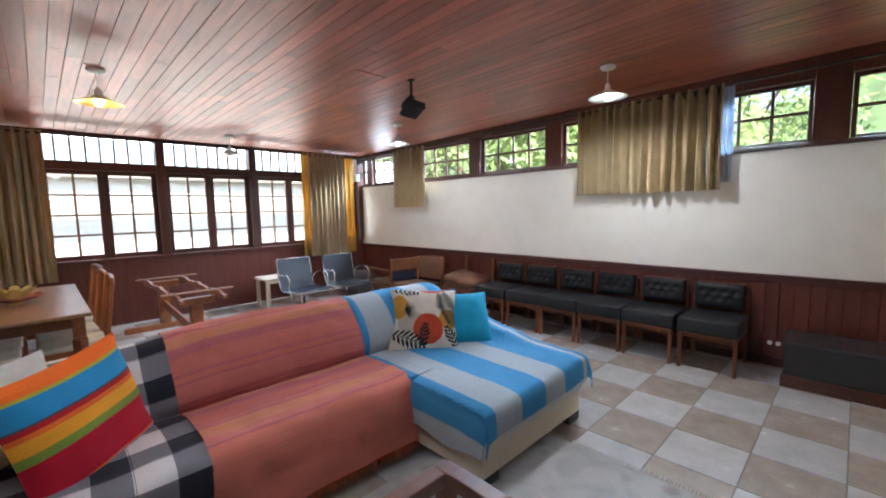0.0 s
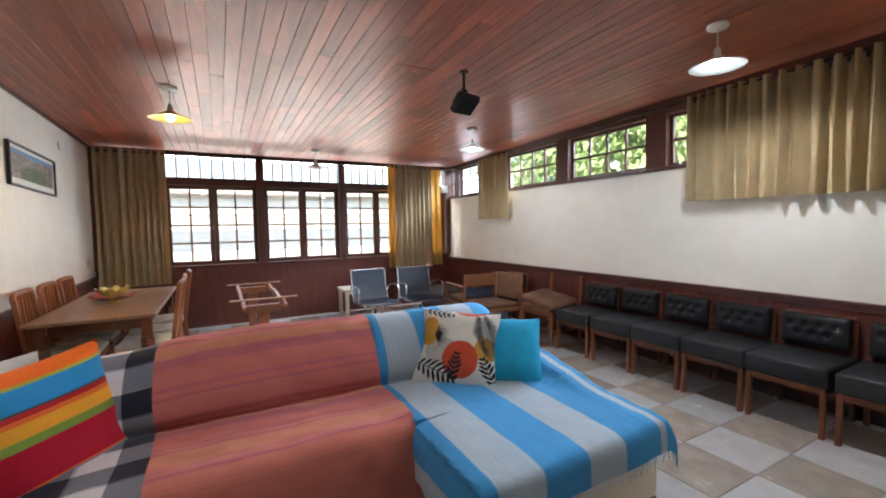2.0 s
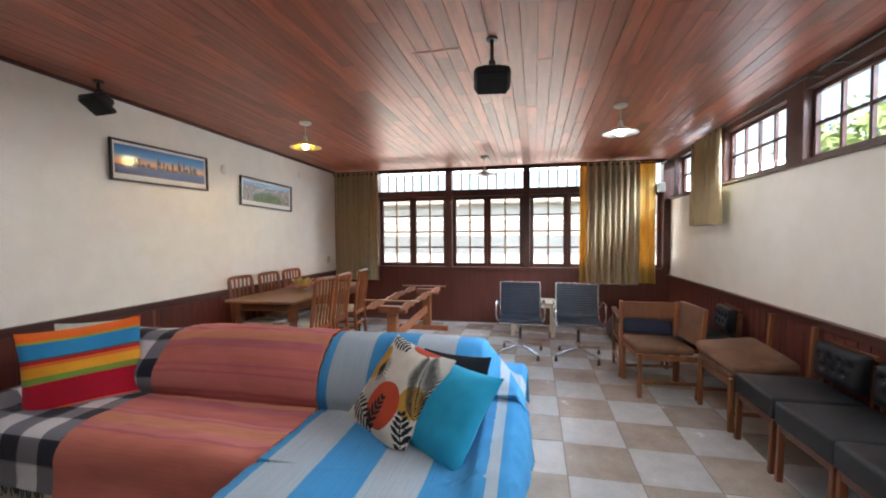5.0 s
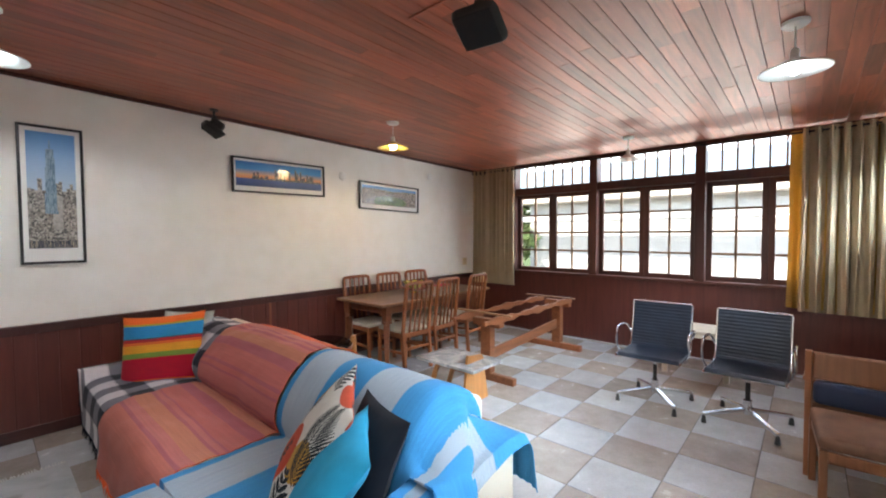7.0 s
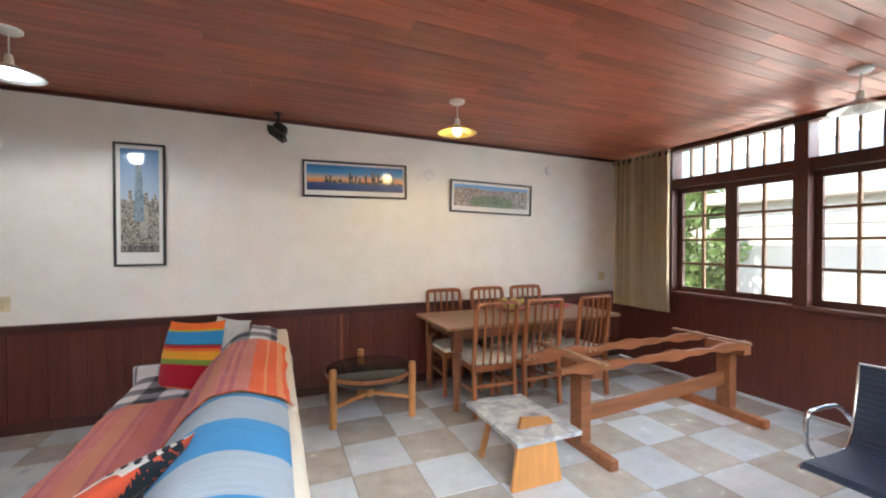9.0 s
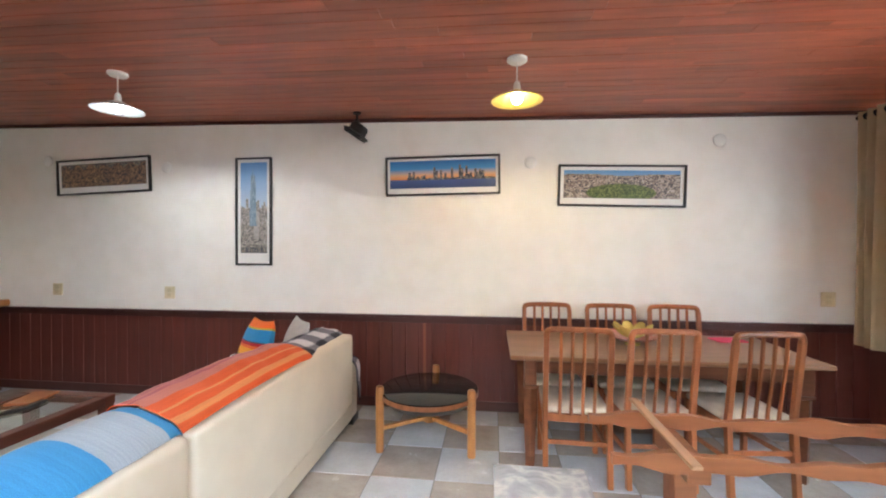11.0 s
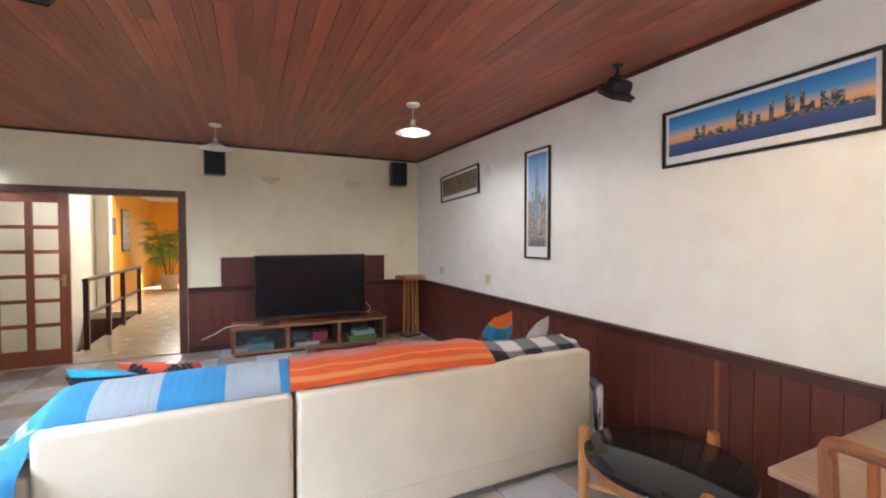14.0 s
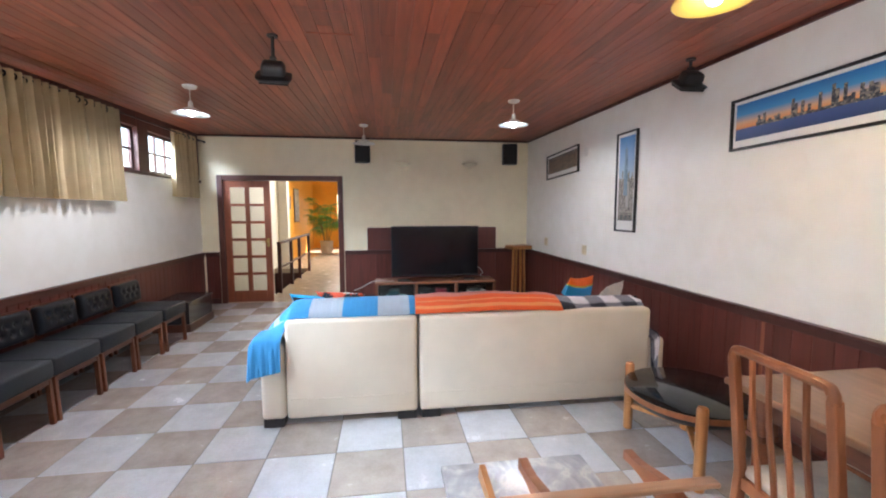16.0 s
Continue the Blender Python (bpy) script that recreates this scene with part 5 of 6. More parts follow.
part("tray", lathe([(0.0, 0.28), (0.2, 0.285), (0.31, 0.32), (0.345, 0.372), (0.35, 0.391), (0.0, 0.391)], 48), BLACKPLASTIC, rt, "black shallow bowl under the top", True)
for a in (30, 150, 270):
    x, y = 0.385 * math.cos(radians(a)), 0.385 * math.sin(radians(a))
    bm = lathe([(0.0, 0), (0.028, 0), (0.03, 0.01), (0.03, 0.46), (0.024, 0.475), (0.0, 0.478)], 18)
    bmesh.ops.translate(bm, vec=(x, y, 0), verts=bm.verts)
    part("post", bm, PINE, rt, smooth=True)
    part("spoke", BAR((x * 0.93, y * 0.93, 0.17), (0, 0, 0.19), 0.03, 0.028), PINE, rt)
part("hub", R((0, 0, 0.16), (0, 0, 0.285), 0.045), PINE, rt)

# ---- television, its low cabinet, the tall stool ----
TVW = wood("tv_unit_wood", (0.22, 0.085, 0.04), 0.38, "y", 0.3)
unit = thing("tv_cabinet", "low reddish wooden television cabinet with glass doors", "tv cabinet", at=pose(1.12, 1.09, 0))
part("top", B(-0.28, 0.22, -1.0, 1.0, 0.345, 0.375, bevel=0.004), TVW, unit)
part("bottom", B(-0.26, 0.22, -0.98, 0.98, 0.03, 0.06, bevel=0.004), TVW, unit)
part("plinth", B(-0.22, 0.2, -0.95, 0.95, 0.0, 0.03), BLACKPLASTIC, unit)
part("back_panel", B(0.19, 0.20, -0.95, 0.95, 0.06, 0.345), BLACKPLASTIC, unit)
for y in (-0.975, -0.33, 0.33, 0.975):
    part("divider", B(-0.262, 0.188, y - 0.022, y + 0.022, 0.06, 0.345, bevel=0.003), TVW, unit)
for a, b in ((-0.95, -0.355), (-0.305, 0.305), (0.355, 0.95)):
    o = part("glass_door", B(-0.258, -0.253, a, b, 0.064, 0.341), glass("grey_door_glass", (0.45, 0.48, 0.48)), unit)
    o.visible_shadow = False
    part("knob", R((-0.275, b - 0.05, 0.2), (-0.258, b - 0.05, 0.2), 0.009), CHROME, o)
GOODS = [("box", "pale teal carton inside the television cabinet", (0.18, 0.42, 0.44), 1.75, 0.0, 0.32, 0.085), ("box", "white flat box inside the television cabinet", (0.7, 0.7, 0.68), 1.98, 0.0, 0.16, 0.05), ("box", "dark teal carton on a pale one", (0.03, 0.13, 0.16), 1.78, 0.087, 0.16, 0.09),
         ("console", "white slim player inside the television cabinet", (0.72, 0.72, 0.7), 1.18, 0.0, 0.32, 0.05), ("box", "dark grey box inside the television cabinet", (0.05, 0.055, 0.06), 1.28, 0.052, 0.2, 0.13), ("box", "red carton inside the television cabinet", (0.55, 0.03, 0.06), 1.0, 0.052, 0.18, 0.12),
         ("box", "green carton inside the television cabinet", (0.13, 0.38, 0.07), 0.42, 0.0, 0.40, 0.07), ("box", "white carton on a green one", (0.7, 0.72, 0.7), 0.40, 0.072, 0.30, 0.06), ("box", "dark small box on a white one", (0.1, 0.12, 0.11), 0.44, 0.134, 0.2, 0.05)]
for n_, lab, col, y, z, wd, ht in GOODS:
    o = tagged(part(n_, B(-0.09, 0.09, -wd / 2, wd / 2, 0, ht, bevel=0.004), plain("carton_%02d" % round(col[0] * 99 + col[1] * 31 + col[2] * 7), col, 0.6), None), lab, "box")
    o.matrix_world = pose(1.0, y, 0.0605 + z, 0, 0, (y * 37) % 9 - 4)
tv = thing("television", "large flat black television on wire feet", "television", at=pose(0.98, 1.095, 0.376))
part("body", B(-0.012, 0.035, -0.725, 0.725, 0.075, 0.905, bevel=0.006), BLACKPLASTIC, tv)
part("screen", B(-0.0155, -0.0122, -0.712, 0.712, 0.098, 0.893), plain("dark_screen", (0.008, 0.008, 0.010), 0.16, 0, 0.02, 3, 40, 0.0), tv, "glossy dark screen")
for y in (-0.35, 0.35):
    part("foot", sweep([(-0.13, y - 0.05, 0.006), (-0.13, y + 0.09, 0.006), (0.0, y + 0.02, 0.09)], 0.006, 8), CHROME, tv)
part("back_bulge", B(0.035, 0.075, -0.45, 0.45, 0.12, 0.6, bevel=0.015), BLACKPLASTIC, tv)
for y, ln in ((1.62, 0.1), (0.52, 0.08)):
    tagged(part("set_top_box", B(0.9, 1.05, y - ln, y + ln, 0.376, 0.402, bevel=0.004), BLACKPLASTIC), "small black set-top box on the television cabinet", "set-top box")
WIRE = plain("pale_cable_plastic", (0.7, 0.68, 0.64), 0.5)
tagged(part("cable", sweep([(0.95, 1.78, 0.385), (0.97, 1.90, 0.385), (1.0, 2.02, 0.392), (1.05, 2.16, 0.36), (1.12, 2.28, 0.28), (1.3, 2.4, 0.2), (1.395, 2.45, 0.16)], 0.006, 6), WIRE, None, "", True), "loose white cable trailing off the television cabinet", "cable")
tagged(part("cable", sweep([(1.05, 0.38, 0.60), (1.04, 0.33, 0.56), (1.05, 0.27, 0.48), (1.07, 0.31, 0.43), (1.08, 0.25, 0.39)], 0.005, 6), WIRE, None, "", True), "white cable hanging beside the television", "cable")

ts = thing("tall_stool", "tall narrow honey wood stool in the corner", "stool", at=pose(1.12, -0.38, 0, 0, 0, 12))
part("seat", B(-0.15, 0.15, -0.19, 0.19, 0.865, 0.935, bevel=0.02, seg=3), PINE, ts, smooth=True)
for s in (-1, 1):
    part("leg", BAR((-0.07, s * 0.09, 0), (-0.06, s * 0.075, 0.865), 0.03, 0.034, up=(0, 1, 0)), PINE, ts)
    part("leg", BAR((0.06, s * 0.085, 0), (0.05, s * 0.07, 0.865), 0.03, 0.034, up=(0, 1, 0)), PINE, ts)
part("foot_plate", B(-0.11, 0.13, -0.13, 0.13, 0.0, 0.03, bevel=0.006), DARKWOOD, ts)

# ---- coffee table and rug ----
ct = thing("coffee_table", "dark wooden coffee table with an inset glass top", "coffee table", at=pose(-0.80, 0.85, 0))
for a, b, c, d in ((-0.36, 0.36, -0.50, -0.42), (-0.36, 0.36, 0.42, 0.50), (-0.36, -0.28, -0.42, 0.42), (0.28, 0.36, -0.42, 0.42)):
    part("frame_rail", B(a, b, c, d, 0.31, 0.38, bevel=0.006), DARKWOOD, ct)
for x in (-0.32, 0.32):
    for y in (-0.46, 0.46):
        part("leg", B(x - 0.035, x + 0.035, y - 0.035, y + 0.035, 0.012, 0.31, bevel=0.005), DARKWOOD, ct)
part("glass_top", B(-0.28, 0.28, -0.42, 0.42, 0.362, 0.372), glass("table_glass", (0.8, 0.9, 0.86)), ct).visible_shadow = False
part("shelf", B(-0.30, 0.30, -0.44, 0.44, 0.10, 0.115, bevel=0.003), wood("pale_shelf_wood", (0.45, 0.38, 0.30), 0.5, "y", 0.1), ct)
for x, y, a in ((-0.80, 0.62, 10), (-0.78, 0.75, -25)):
    o = tagged(part("remote_control", B(-0.025, 0.025, -0.08, 0.08, 0, 0.018, bevel=0.006), BLACKPLASTIC), "black remote control on the coffee table", "remote control")
    o.matrix_world = pose(x, y, 0.3725, 0, 0, a)
o = tagged(part("wooden_tray", B(-0.09, 0.09, -0.13, 0.13, 0, 0.02, bevel=0.008), CHAIRWOOD), "small brown wooden tray on the coffee table", "tray")
o.matrix_world = pose(-0.66, 0.52, 0.3725, 0, 0, 15)


def rug_mat():
    def build(nt, p):
        v = coords(nt)
        n1 = node(nt, "ShaderNodeTexNoise", Scale=4.0, Detail=5.0, Distortion=1.0)
        vo = nt.nodes.new("ShaderNodeTexVoronoi")
        vo.inputs["Scale"].default_value = 5.0
        n2 = node(nt, "ShaderNodeTexNoise", Scale=160.0, Detail=2.0)
        for n in (n1, vo, n2):
            nt.links.new(v, n.inputs["Vector"])
        c = ramp(nt, n1.outputs[0], [(0.35, (0.40, 0.40, 0.395)), (0.6, (0.50, 0.495, 0.485))])
        c = mix(nt, 1.0, c, ramp(nt, vo.outputs[0], [(0.12, (0.72, 0.66, 0.62)), (0.3, (1, 1, 1))]), "MULTIPLY")
        nt.links.new(c, p.inputs["Base Color"])
        p.inputs["Roughness"].default_value = 0.95
        bump(nt, p, n2.outputs[0], 0.4, 0.004)
    return material("pale_rug_pile", build)


rug = thing("rug", "thin pale grey patterned rug with a white fringe", "rug", at=pose(-0.65, 1.2, 0))
part("carpet", B(-1.0, 0.85, -1.15, 1.22, 0.0005, 0.010, bevel=0.003), rug_mat(), rug)
bm = bmesh.new()
r_ = random.Random(8)
for i in range(150):
    x = -0.99 + 1.83 * i / 150
    for s, y in ((1, 1.22), (-1, -1.15)):
        rod(bm, (x, y, 0.006), (x + r_.uniform(-0.01, 0.01), y + s * 0.05, 0.004), 0.003, 0.002, 4)
tagged(part("fringe", bm, fabric("white_fringe_cloth", (0.7, 0.68, 0.62)), rug, "white knotted fringe"), kind="stuff")

# ---- low dark box by the long wall ----
lb = thing("low_cabinet", "low dark cabinet with smoked glass sides on a wooden base", "low cabinet", at=pose(0.09, 4.60, 0))
part("base", B(-0.36, 0.36, -0.23, 0.22, 0.0, 0.10, bevel=0.005), DARKWOOD, lb)
part("body", B(-0.345, 0.345, -0.215, 0.205, 0.10, 0.36, bevel=0.004), plain("smoked_glass_panel", (0.03, 0.03, 0.034), 0.12, 0, 0.1, 3, 60, 0.0), lb)
part("top", B(-0.36, 0.36, -0.23, 0.22, 0.36, 0.385, bevel=0.004), plain("smoked_glass_top", (0.05, 0.05, 0.055), 0.15, 0, 0.1, 3, 60, 0.0), lb)

# ---- pendant lamps ----
ENAMEL = plain("white_lamp_enamel", (0.80, 0.80, 0.76), 0.3, 0, 0.03, 10, 60, 0.02)


def pendant(x, y, label, on, warm):
    z = ceiling_z(x)
    c = thing("pendant_lamp", label, "pendant lamp", "pendant lamps", at=pose(x, y, z))
    part("ceiling_rose", lathe([(0.0, 0.0), (0.062, 0.0), (0.062, -0.016), (0.05, -0.026), (0.0, -0.026)], 28), ENAMEL, c, smooth=True)
    part("cord", R((0, 0, -0.15), (0, 0, -0.025), 0.004, n=8), ENAMEL, c)
    part("socket", lathe([(0.0, -0.145), (0.016, -0.145), (0.022, -0.17), (0.022, -0.205), (0.0, -0.205)], 18), ENAMEL, c, "cream lamp holder", True)
    part("shade", lathe([(0.022, -0.196), (0.03, -0.20), (0.07, -0.222), (0.125, -0.250), (0.158, -0.258), (0.161, -0.262), (0.158, -0.264), (0.125, -0.256), (0.07, -0.229), (0.03, -0.207)], 40),
         plain("yellow_lamp_enamel", (0.78, 0.60, 0.16), 0.3, 0, 0.04, 10, 60, 0.02) if warm else ENAMEL, c, "shallow conical enamel shade", True)
    bm = bmesh.new()
    bmesh.ops.create_uvsphere(bm, u_segments=16, v_segments=10, radius=0.034)
    bmesh.ops.scale(bm, vec=(1, 1, 1.15), verts=bm.verts)
    bmesh.ops.translate(bm, vec=(0, 0, -0.245), verts=bm.verts)
    tint = (1.0, 0.80, 0.42) if warm else (0.74, 0.89, 1.0)
    part("bulb", bm, glow("warm_bulb" if warm else "cool_bulb", tint, 14.0) if on else WHITE_PL, c, "glowing bulb" if on else "unlit bulb", True)
    if on:
        lamp = bpy.data.lights.new("bulb_light", "SPOT")
        lamp.spot_size, lamp.spot_blend = radians(177), 0.38
        lamp.energy, lamp.color, lamp.shadow_soft_size = 8.0 if warm else (20.0 if x > -3 and y > 2 else 11.0), ((1.0, 0.72, 0.36) if warm else (0.93, 0.96, 1.0)), 0.07
        ob = new("bulb_light", lamp)
        ob.location = (x, y, z - 0.29)
    return c


pendant(-4.13, 0.535, "lit pendant lamp with a yellow enamel cone shade", True, True)
pendant(-1.47, 3.71, "lit pendant lamp with a white enamel cone shade", True, False)
pendant(-4.28, 3.645, "lit pendant lamp with a white enamel cone shade", True, False)
pendant(-1.36, 0.52, "lit pendant lamp with a white enamel cone shade", True, False)
pendant(-6.26, 2.16, "unlit pendant lamp with a white enamel cone shade", False, False)
pendant(0.27, 2.19, "unlit pendant lamp with a white enamel cone shade", False, False)


# ---- loudspeakers ----
def hung_speaker(x, y, drop, turn, label):
    z = ceiling_z(x)
    c = thing("hanging_loudspeaker", label, "loudspeaker", "hanging loudspeakers", at=pose(x, y, z, 0, 0, turn))
    part("ceiling_plate", lathe([(0, 0), (0.035, 0), (0.035, -0.012), (0, -0.012)], 18), BLACKPLASTIC, c)
    part("stem", R((0, 0, -drop + 0.06), (0, 0, -0.01), 0.011), BLACKPLASTIC, c)
    part("joint", R((0, -0.02, -drop + 0.07), (0, 0.02, -drop + 0.07), 0.02), BLACKPLASTIC, c)
    tilt = pose(0, 0, -drop - 0.02, 0, 56, 0)
    bm = B(-0.075, 0.045, -0.115, 0.115, -0.10, 0.10, bevel=0.045, seg=5)
    for v in bm.verts:
        if v.co.x < 0:
            v.co.y *= 0.66
            v.co.z *= 0.62
    bmesh.ops.transform(bm, matrix=tilt, verts=bm.verts)
    part("cabinet", bm, BLACKPLASTIC, c, smooth=True)
    bm = B(0.040, 0.050, -0.092, 0.092, -0.078, 0.078, bevel=0.004)
    bmesh.ops.transform(bm, matrix=tilt, verts=bm.verts)
    part("grille", bm, plain("speaker_cloth", (0.02, 0.02, 0.022), 0.9, 0, 0.2, 20, 400, 0.5), c)
    return c


hung_speaker(-2.80, 2.62, 0.225, 8, "black loudspeaker hanging from the ceiling over the sofa")
hung_speaker(-2.78, -0.43, 0.15, -4, "black loudspeaker hanging beside the picture wall")
for y, lab in ((2.27, "black box loudspeaker mounted above the door side"), (-0.255, "black box loudspeaker mounted in the corner")):
    c = thing("wall_loudspeaker", lab, "loudspeaker", "wall loudspeakers", at=pose(1.30, y, 2.33, 0, 0, 8 if y > 1 else -8))
    part("cabinet", B(-0.09, 0.09, -0.12, 0.12, 0, 0.35, bevel=0.012), BLACKPLASTIC, c)
    part("grille", B(-0.102, -0.0905, -0.11, 0.11, 0.012, 0.338, bevel=0.005), plain("speaker_cloth", (0.02, 0.02, 0.022), 0.9), c)
    part("bracket", B(0.09, 0.125, -0.03, 0.03, 0.14, 0.2, bevel=0.004), BLACKPLASTIC, c)

# ---- half-cone wall lights over the television ----
for y in (1.592, 0.428):
    bm = bmesh.new()
    n = 16
    top = [bm.verts.new((-0.135 * math.sin(math.pi * i / n), 0.135 * math.cos(math.pi * i / n), 0.0)) for i in range(n + 1)]
    inn = [bm.verts.new((-0.12 * math.sin(math.pi * i / n), 0.12 * math.cos(math.pi * i / n), 0.0)) for i in range(n + 1)]
    tip, tip2 = bm.verts.new((-0.012, 0, -0.095)), bm.verts.new((-0.012, 0, -0.075))
    for i in range(n):
        bm.faces.new((top[i], top[i + 1], tip))
        bm.faces.new((inn[i + 1], inn[i], tip2))
        bm.faces.new((top[i + 1], top[i], inn[i], inn[i + 1]))
    o = tagged(part("wall_light", bm, wall_paint("plaster_light", (0.72, 0.62, 0.42)), None, "", True), "unlit half-cone plaster wall light", "wall light", "wall lights")
    o.location = (X1 - 0.002, y, 2.345)

# ---- round covers and sockets on the picture wall ----
for x, z in ((-0.746, 2.276), (-4.321, 2.245), (-5.901, 2.401), (0.60, 2.37)):
    bm = lathe([(0.0, 0.012), (0.045, 0.012), (0.053, 0.006), (0.055, 0.0), (0.0, 0.0)], 28)
    bmesh.ops.transform(bm, matrix=Matrix.Rotation(radians(-90), 4, "X"), verts=bm.verts)
    o = tagged(part("cover_plate", bm, WHITE_PL, None, "", True), "round white blanking cover on the wall", "cover plate", "round wall covers")
    o.location = (x, Y0, z)
for x, z in ((0.493, 1.043), (-0.778, 1.027), (-6.743, 1.059)):
    c = thing("wall_socket", "cream wall socket plate above the wainscot", "socket", "wall sockets", at=pose(x, Y0, z))
    part("plate", B(-0.055, 0.055, 0, 0.009, -0.06, 0.06, bevel=0.003), plain("ivory_plastic", (0.68, 0.58, 0.36), 0.4), c)
    for k in (-0.025, 0.025):
        part("insert", B(-0.022, 0.022, 0.009, 0.012, k - 0.018, k + 0.018, bevel=0.001), plain("ivory_insert", (0.6, 0.5, 0.3), 0.4), c)
c = thing("wall_socket", "pair of small white sockets low on the wainscot", "socket", at=pose(-0.37, 4.855, 0.22))
for k in (-0.03, 0.03):
    part("insert", R((k, 0.002, 0), (k, -0.01, 0), 0.02), WHITE_PL, c)


# ---- framed prints ----
def print_mat(name, kind):
    """Printed views: u across, v up the print."""
    def build(nt, p):
        uv = nt.nodes.new("ShaderNodeTexCoord").outputs["UV"]
        sep = nt.nodes.new("ShaderNodeSeparateXYZ")
        nt.links.new(uv, sep.inputs[0])
        if kind == "dusk":
            c = ramp(nt, sep.outputs[1], [(0.0, (0.02, 0.05, 0.16)), (0.30, (0.05, 0.10, 0.28)), (0.34, (0.85, 0.30, 0.08)), (0.48, (0.75, 0.45, 0.25)), (0.70, (0.06, 0.30, 0.62)), (1.0, (0.02, 0.16, 0.45))])
        elif kind == "sky":
            c = ramp(nt, sep.outputs[1], [(0.0, (0.35, 0.42, 0.45)), (0.5, (0.42, 0.52, 0.62)), (1.0, (0.10, 0.30, 0.62))])
        else:
            m = nt.nodes.new("ShaderNodeMapping")
            m.inputs["Scale"].default_value = (1.0, 2.6, 1) if kind == "lowcity" else (3.2, 1, 1)
            nt.links.new(uv, m.inputs[0])
            vo = nt.nodes.new("ShaderNodeTexVoronoi")
            vo.inputs["Scale"].default_value = 26.0 if kind == "lowcity" else 24.0
            nt.links.new(m.outputs[0], vo.inputs["Vector"])
            bw = nt.nodes.new("ShaderNodeRGBToBW")
            nt.links.new(vo.outputs["Color"], bw.inputs[0])
            tones = {"lowcity": [(0.25, (0.09, 0.085, 0.08)), (0.5, (0.26, 0.235, 0.20)), (0.8, (0.44, 0.41, 0.36))], "city": [(0.2, (0.07, 0.07, 0.075)), (0.5, (0.27, 0.21, 0.17)), (0.8, (0.52, 0.45, 0.38))], "night": [(0.25, (0.03, 0.03, 0.04)), (0.5, (0.16, 0.09, 0.06)), (0.75, (0.36, 0.22, 0.13))], "park": [(0.3, (0.04, 0.07, 0.02)), (0.7, (0.16, 0.21, 0.06))], "tower": [(0.3, (0.10, 0.18, 0.25)), (0.7, (0.26, 0.36, 0.44))], "roof": [(0.3, (0.03, 0.035, 0.05)), (0.6, (0.12, 0.12, 0.13)), (0.8, (0.35, 0.30, 0.22))]}[kind]
            c = ramp(nt, bw.outputs[0], tones)
        nt.links.new(c, p.inputs["Base Color"])
        p.inputs["Roughness"].default_value = 0.4
        p.inputs["Coat Weight"].default_value = 0.8
        p.inputs["Coat Roughness"].default_value = 0.06
    return material(name, build)


MATBOARD = plain("white_mat_board", (0.78, 0.77, 0.74), 0.6, 0, 0.02, 5, 200, 0.03)
DUSK, SKYP, CITY, NIGHT, PARK, ROOF, TOWER, LOWCITY = (print_mat("print_" + k, k) for k in ("dusk", "sky", "city", "night", "park", "roof", "tower", "lowcity"))


def framed(label, x, z, wd, ht, tilt, mats, paint, border, low, nu, nv):
    c = thing("framed_print", label, "picture", "framed city prints", at=pose(x, Y0 + 0.004, z, 0, 0, 180) @ pose(0, 0, 0, 0, tilt, 0))
    f = 0.018
    frame_mat = plain("black_frame", (0.012, 0.012, 0.013), 0.35)
    for a, b, s, e in ((-wd / 2, wd / 2, ht / 2 - f, ht / 2), (-wd / 2, wd / 2, -ht / 2, -ht / 2 + f), (-wd / 2, -wd / 2 + f, -ht / 2 + f, ht / 2 - f), (wd / 2 - f, wd / 2, -ht / 2 + f, ht / 2 - f)):
        part("frame_bar", B(a, b, -0.026, 0.0, s, e, bevel=0.003), frame_mat, c)
    part("mat_board", B(-wd / 2 + f, wd / 2 - f, -0.010, -0.002, -ht / 2 + f, ht / 2 - f), MATBOARD, c)
    bm = bmesh.new()
    layer = bm.loops.layers.uv.new("UVMap")
    a0, a1, s0, s1 = -wd / 2 + f + border, wd / 2 - f - border, -ht / 2 + f + low, ht / 2 - f - border
    g = [[bm.verts.new((a0 + (a1 - a0) * i / nu, -0.0115, s0 + (s1 - s0) * j / nv)) for j in range(nv + 1)] for i in range(nu + 1)]
    for i in range(nu):
        for j in range(nv):
            q = [(i, j), (i + 1, j), (i + 1, j + 1), (i, j + 1)]
            fc = bm.faces.new([g[a][b] for a, b in q])
            for lp, (a, b) in zip(fc.loops, q):
                lp[layer].uv = (a / nu, b / nv)
            fc.material_index = paint((i + 0.5) / nu, (j + 0.5) / nv)
    part("print", bm, mats[0], c, "", False, mats[1:])
    return c


def skyline(seed, base, rise, n=46):
    r = random.Random(seed)
    hs = [base + rise * r.random() ** 2.2 * (0.35 + 0.65 * math.sin(math.pi * min(max((i / n - 0.12) / 0.86, 0), 1))) for i in range(n)]
    return lambda u: hs[min(int(u * n), n - 1)]


sk = skyline(5, 0.36, 0.50)
framed("framed panorama of a city skyline at dusk, black frame", -3.523, 2.142, 1.055, 0.36, -0.6, [DUSK, ROOF], lambda u, v: 1 if 0.30 < v < sk(u) and u > 0.17 else 0, 0.022, 0.05, 96, 40)
framed("framed aerial panorama of a city park, black frame", -5.094, 2.023, 1.07, 0.365, 1.5, [CITY, PARK, SKYP], lambda u, v: 2 if v > 0.84 + 0.03 * math.sin(u * 9) else (1 if ((u - 0.5) / 0.30) ** 2 + ((v - 0.20) / 0.32) ** 2 < 1 else 0), 0.03, 0.055, 90, 36)
sk2 = skyline(9, 0.50, 0.24, 14)
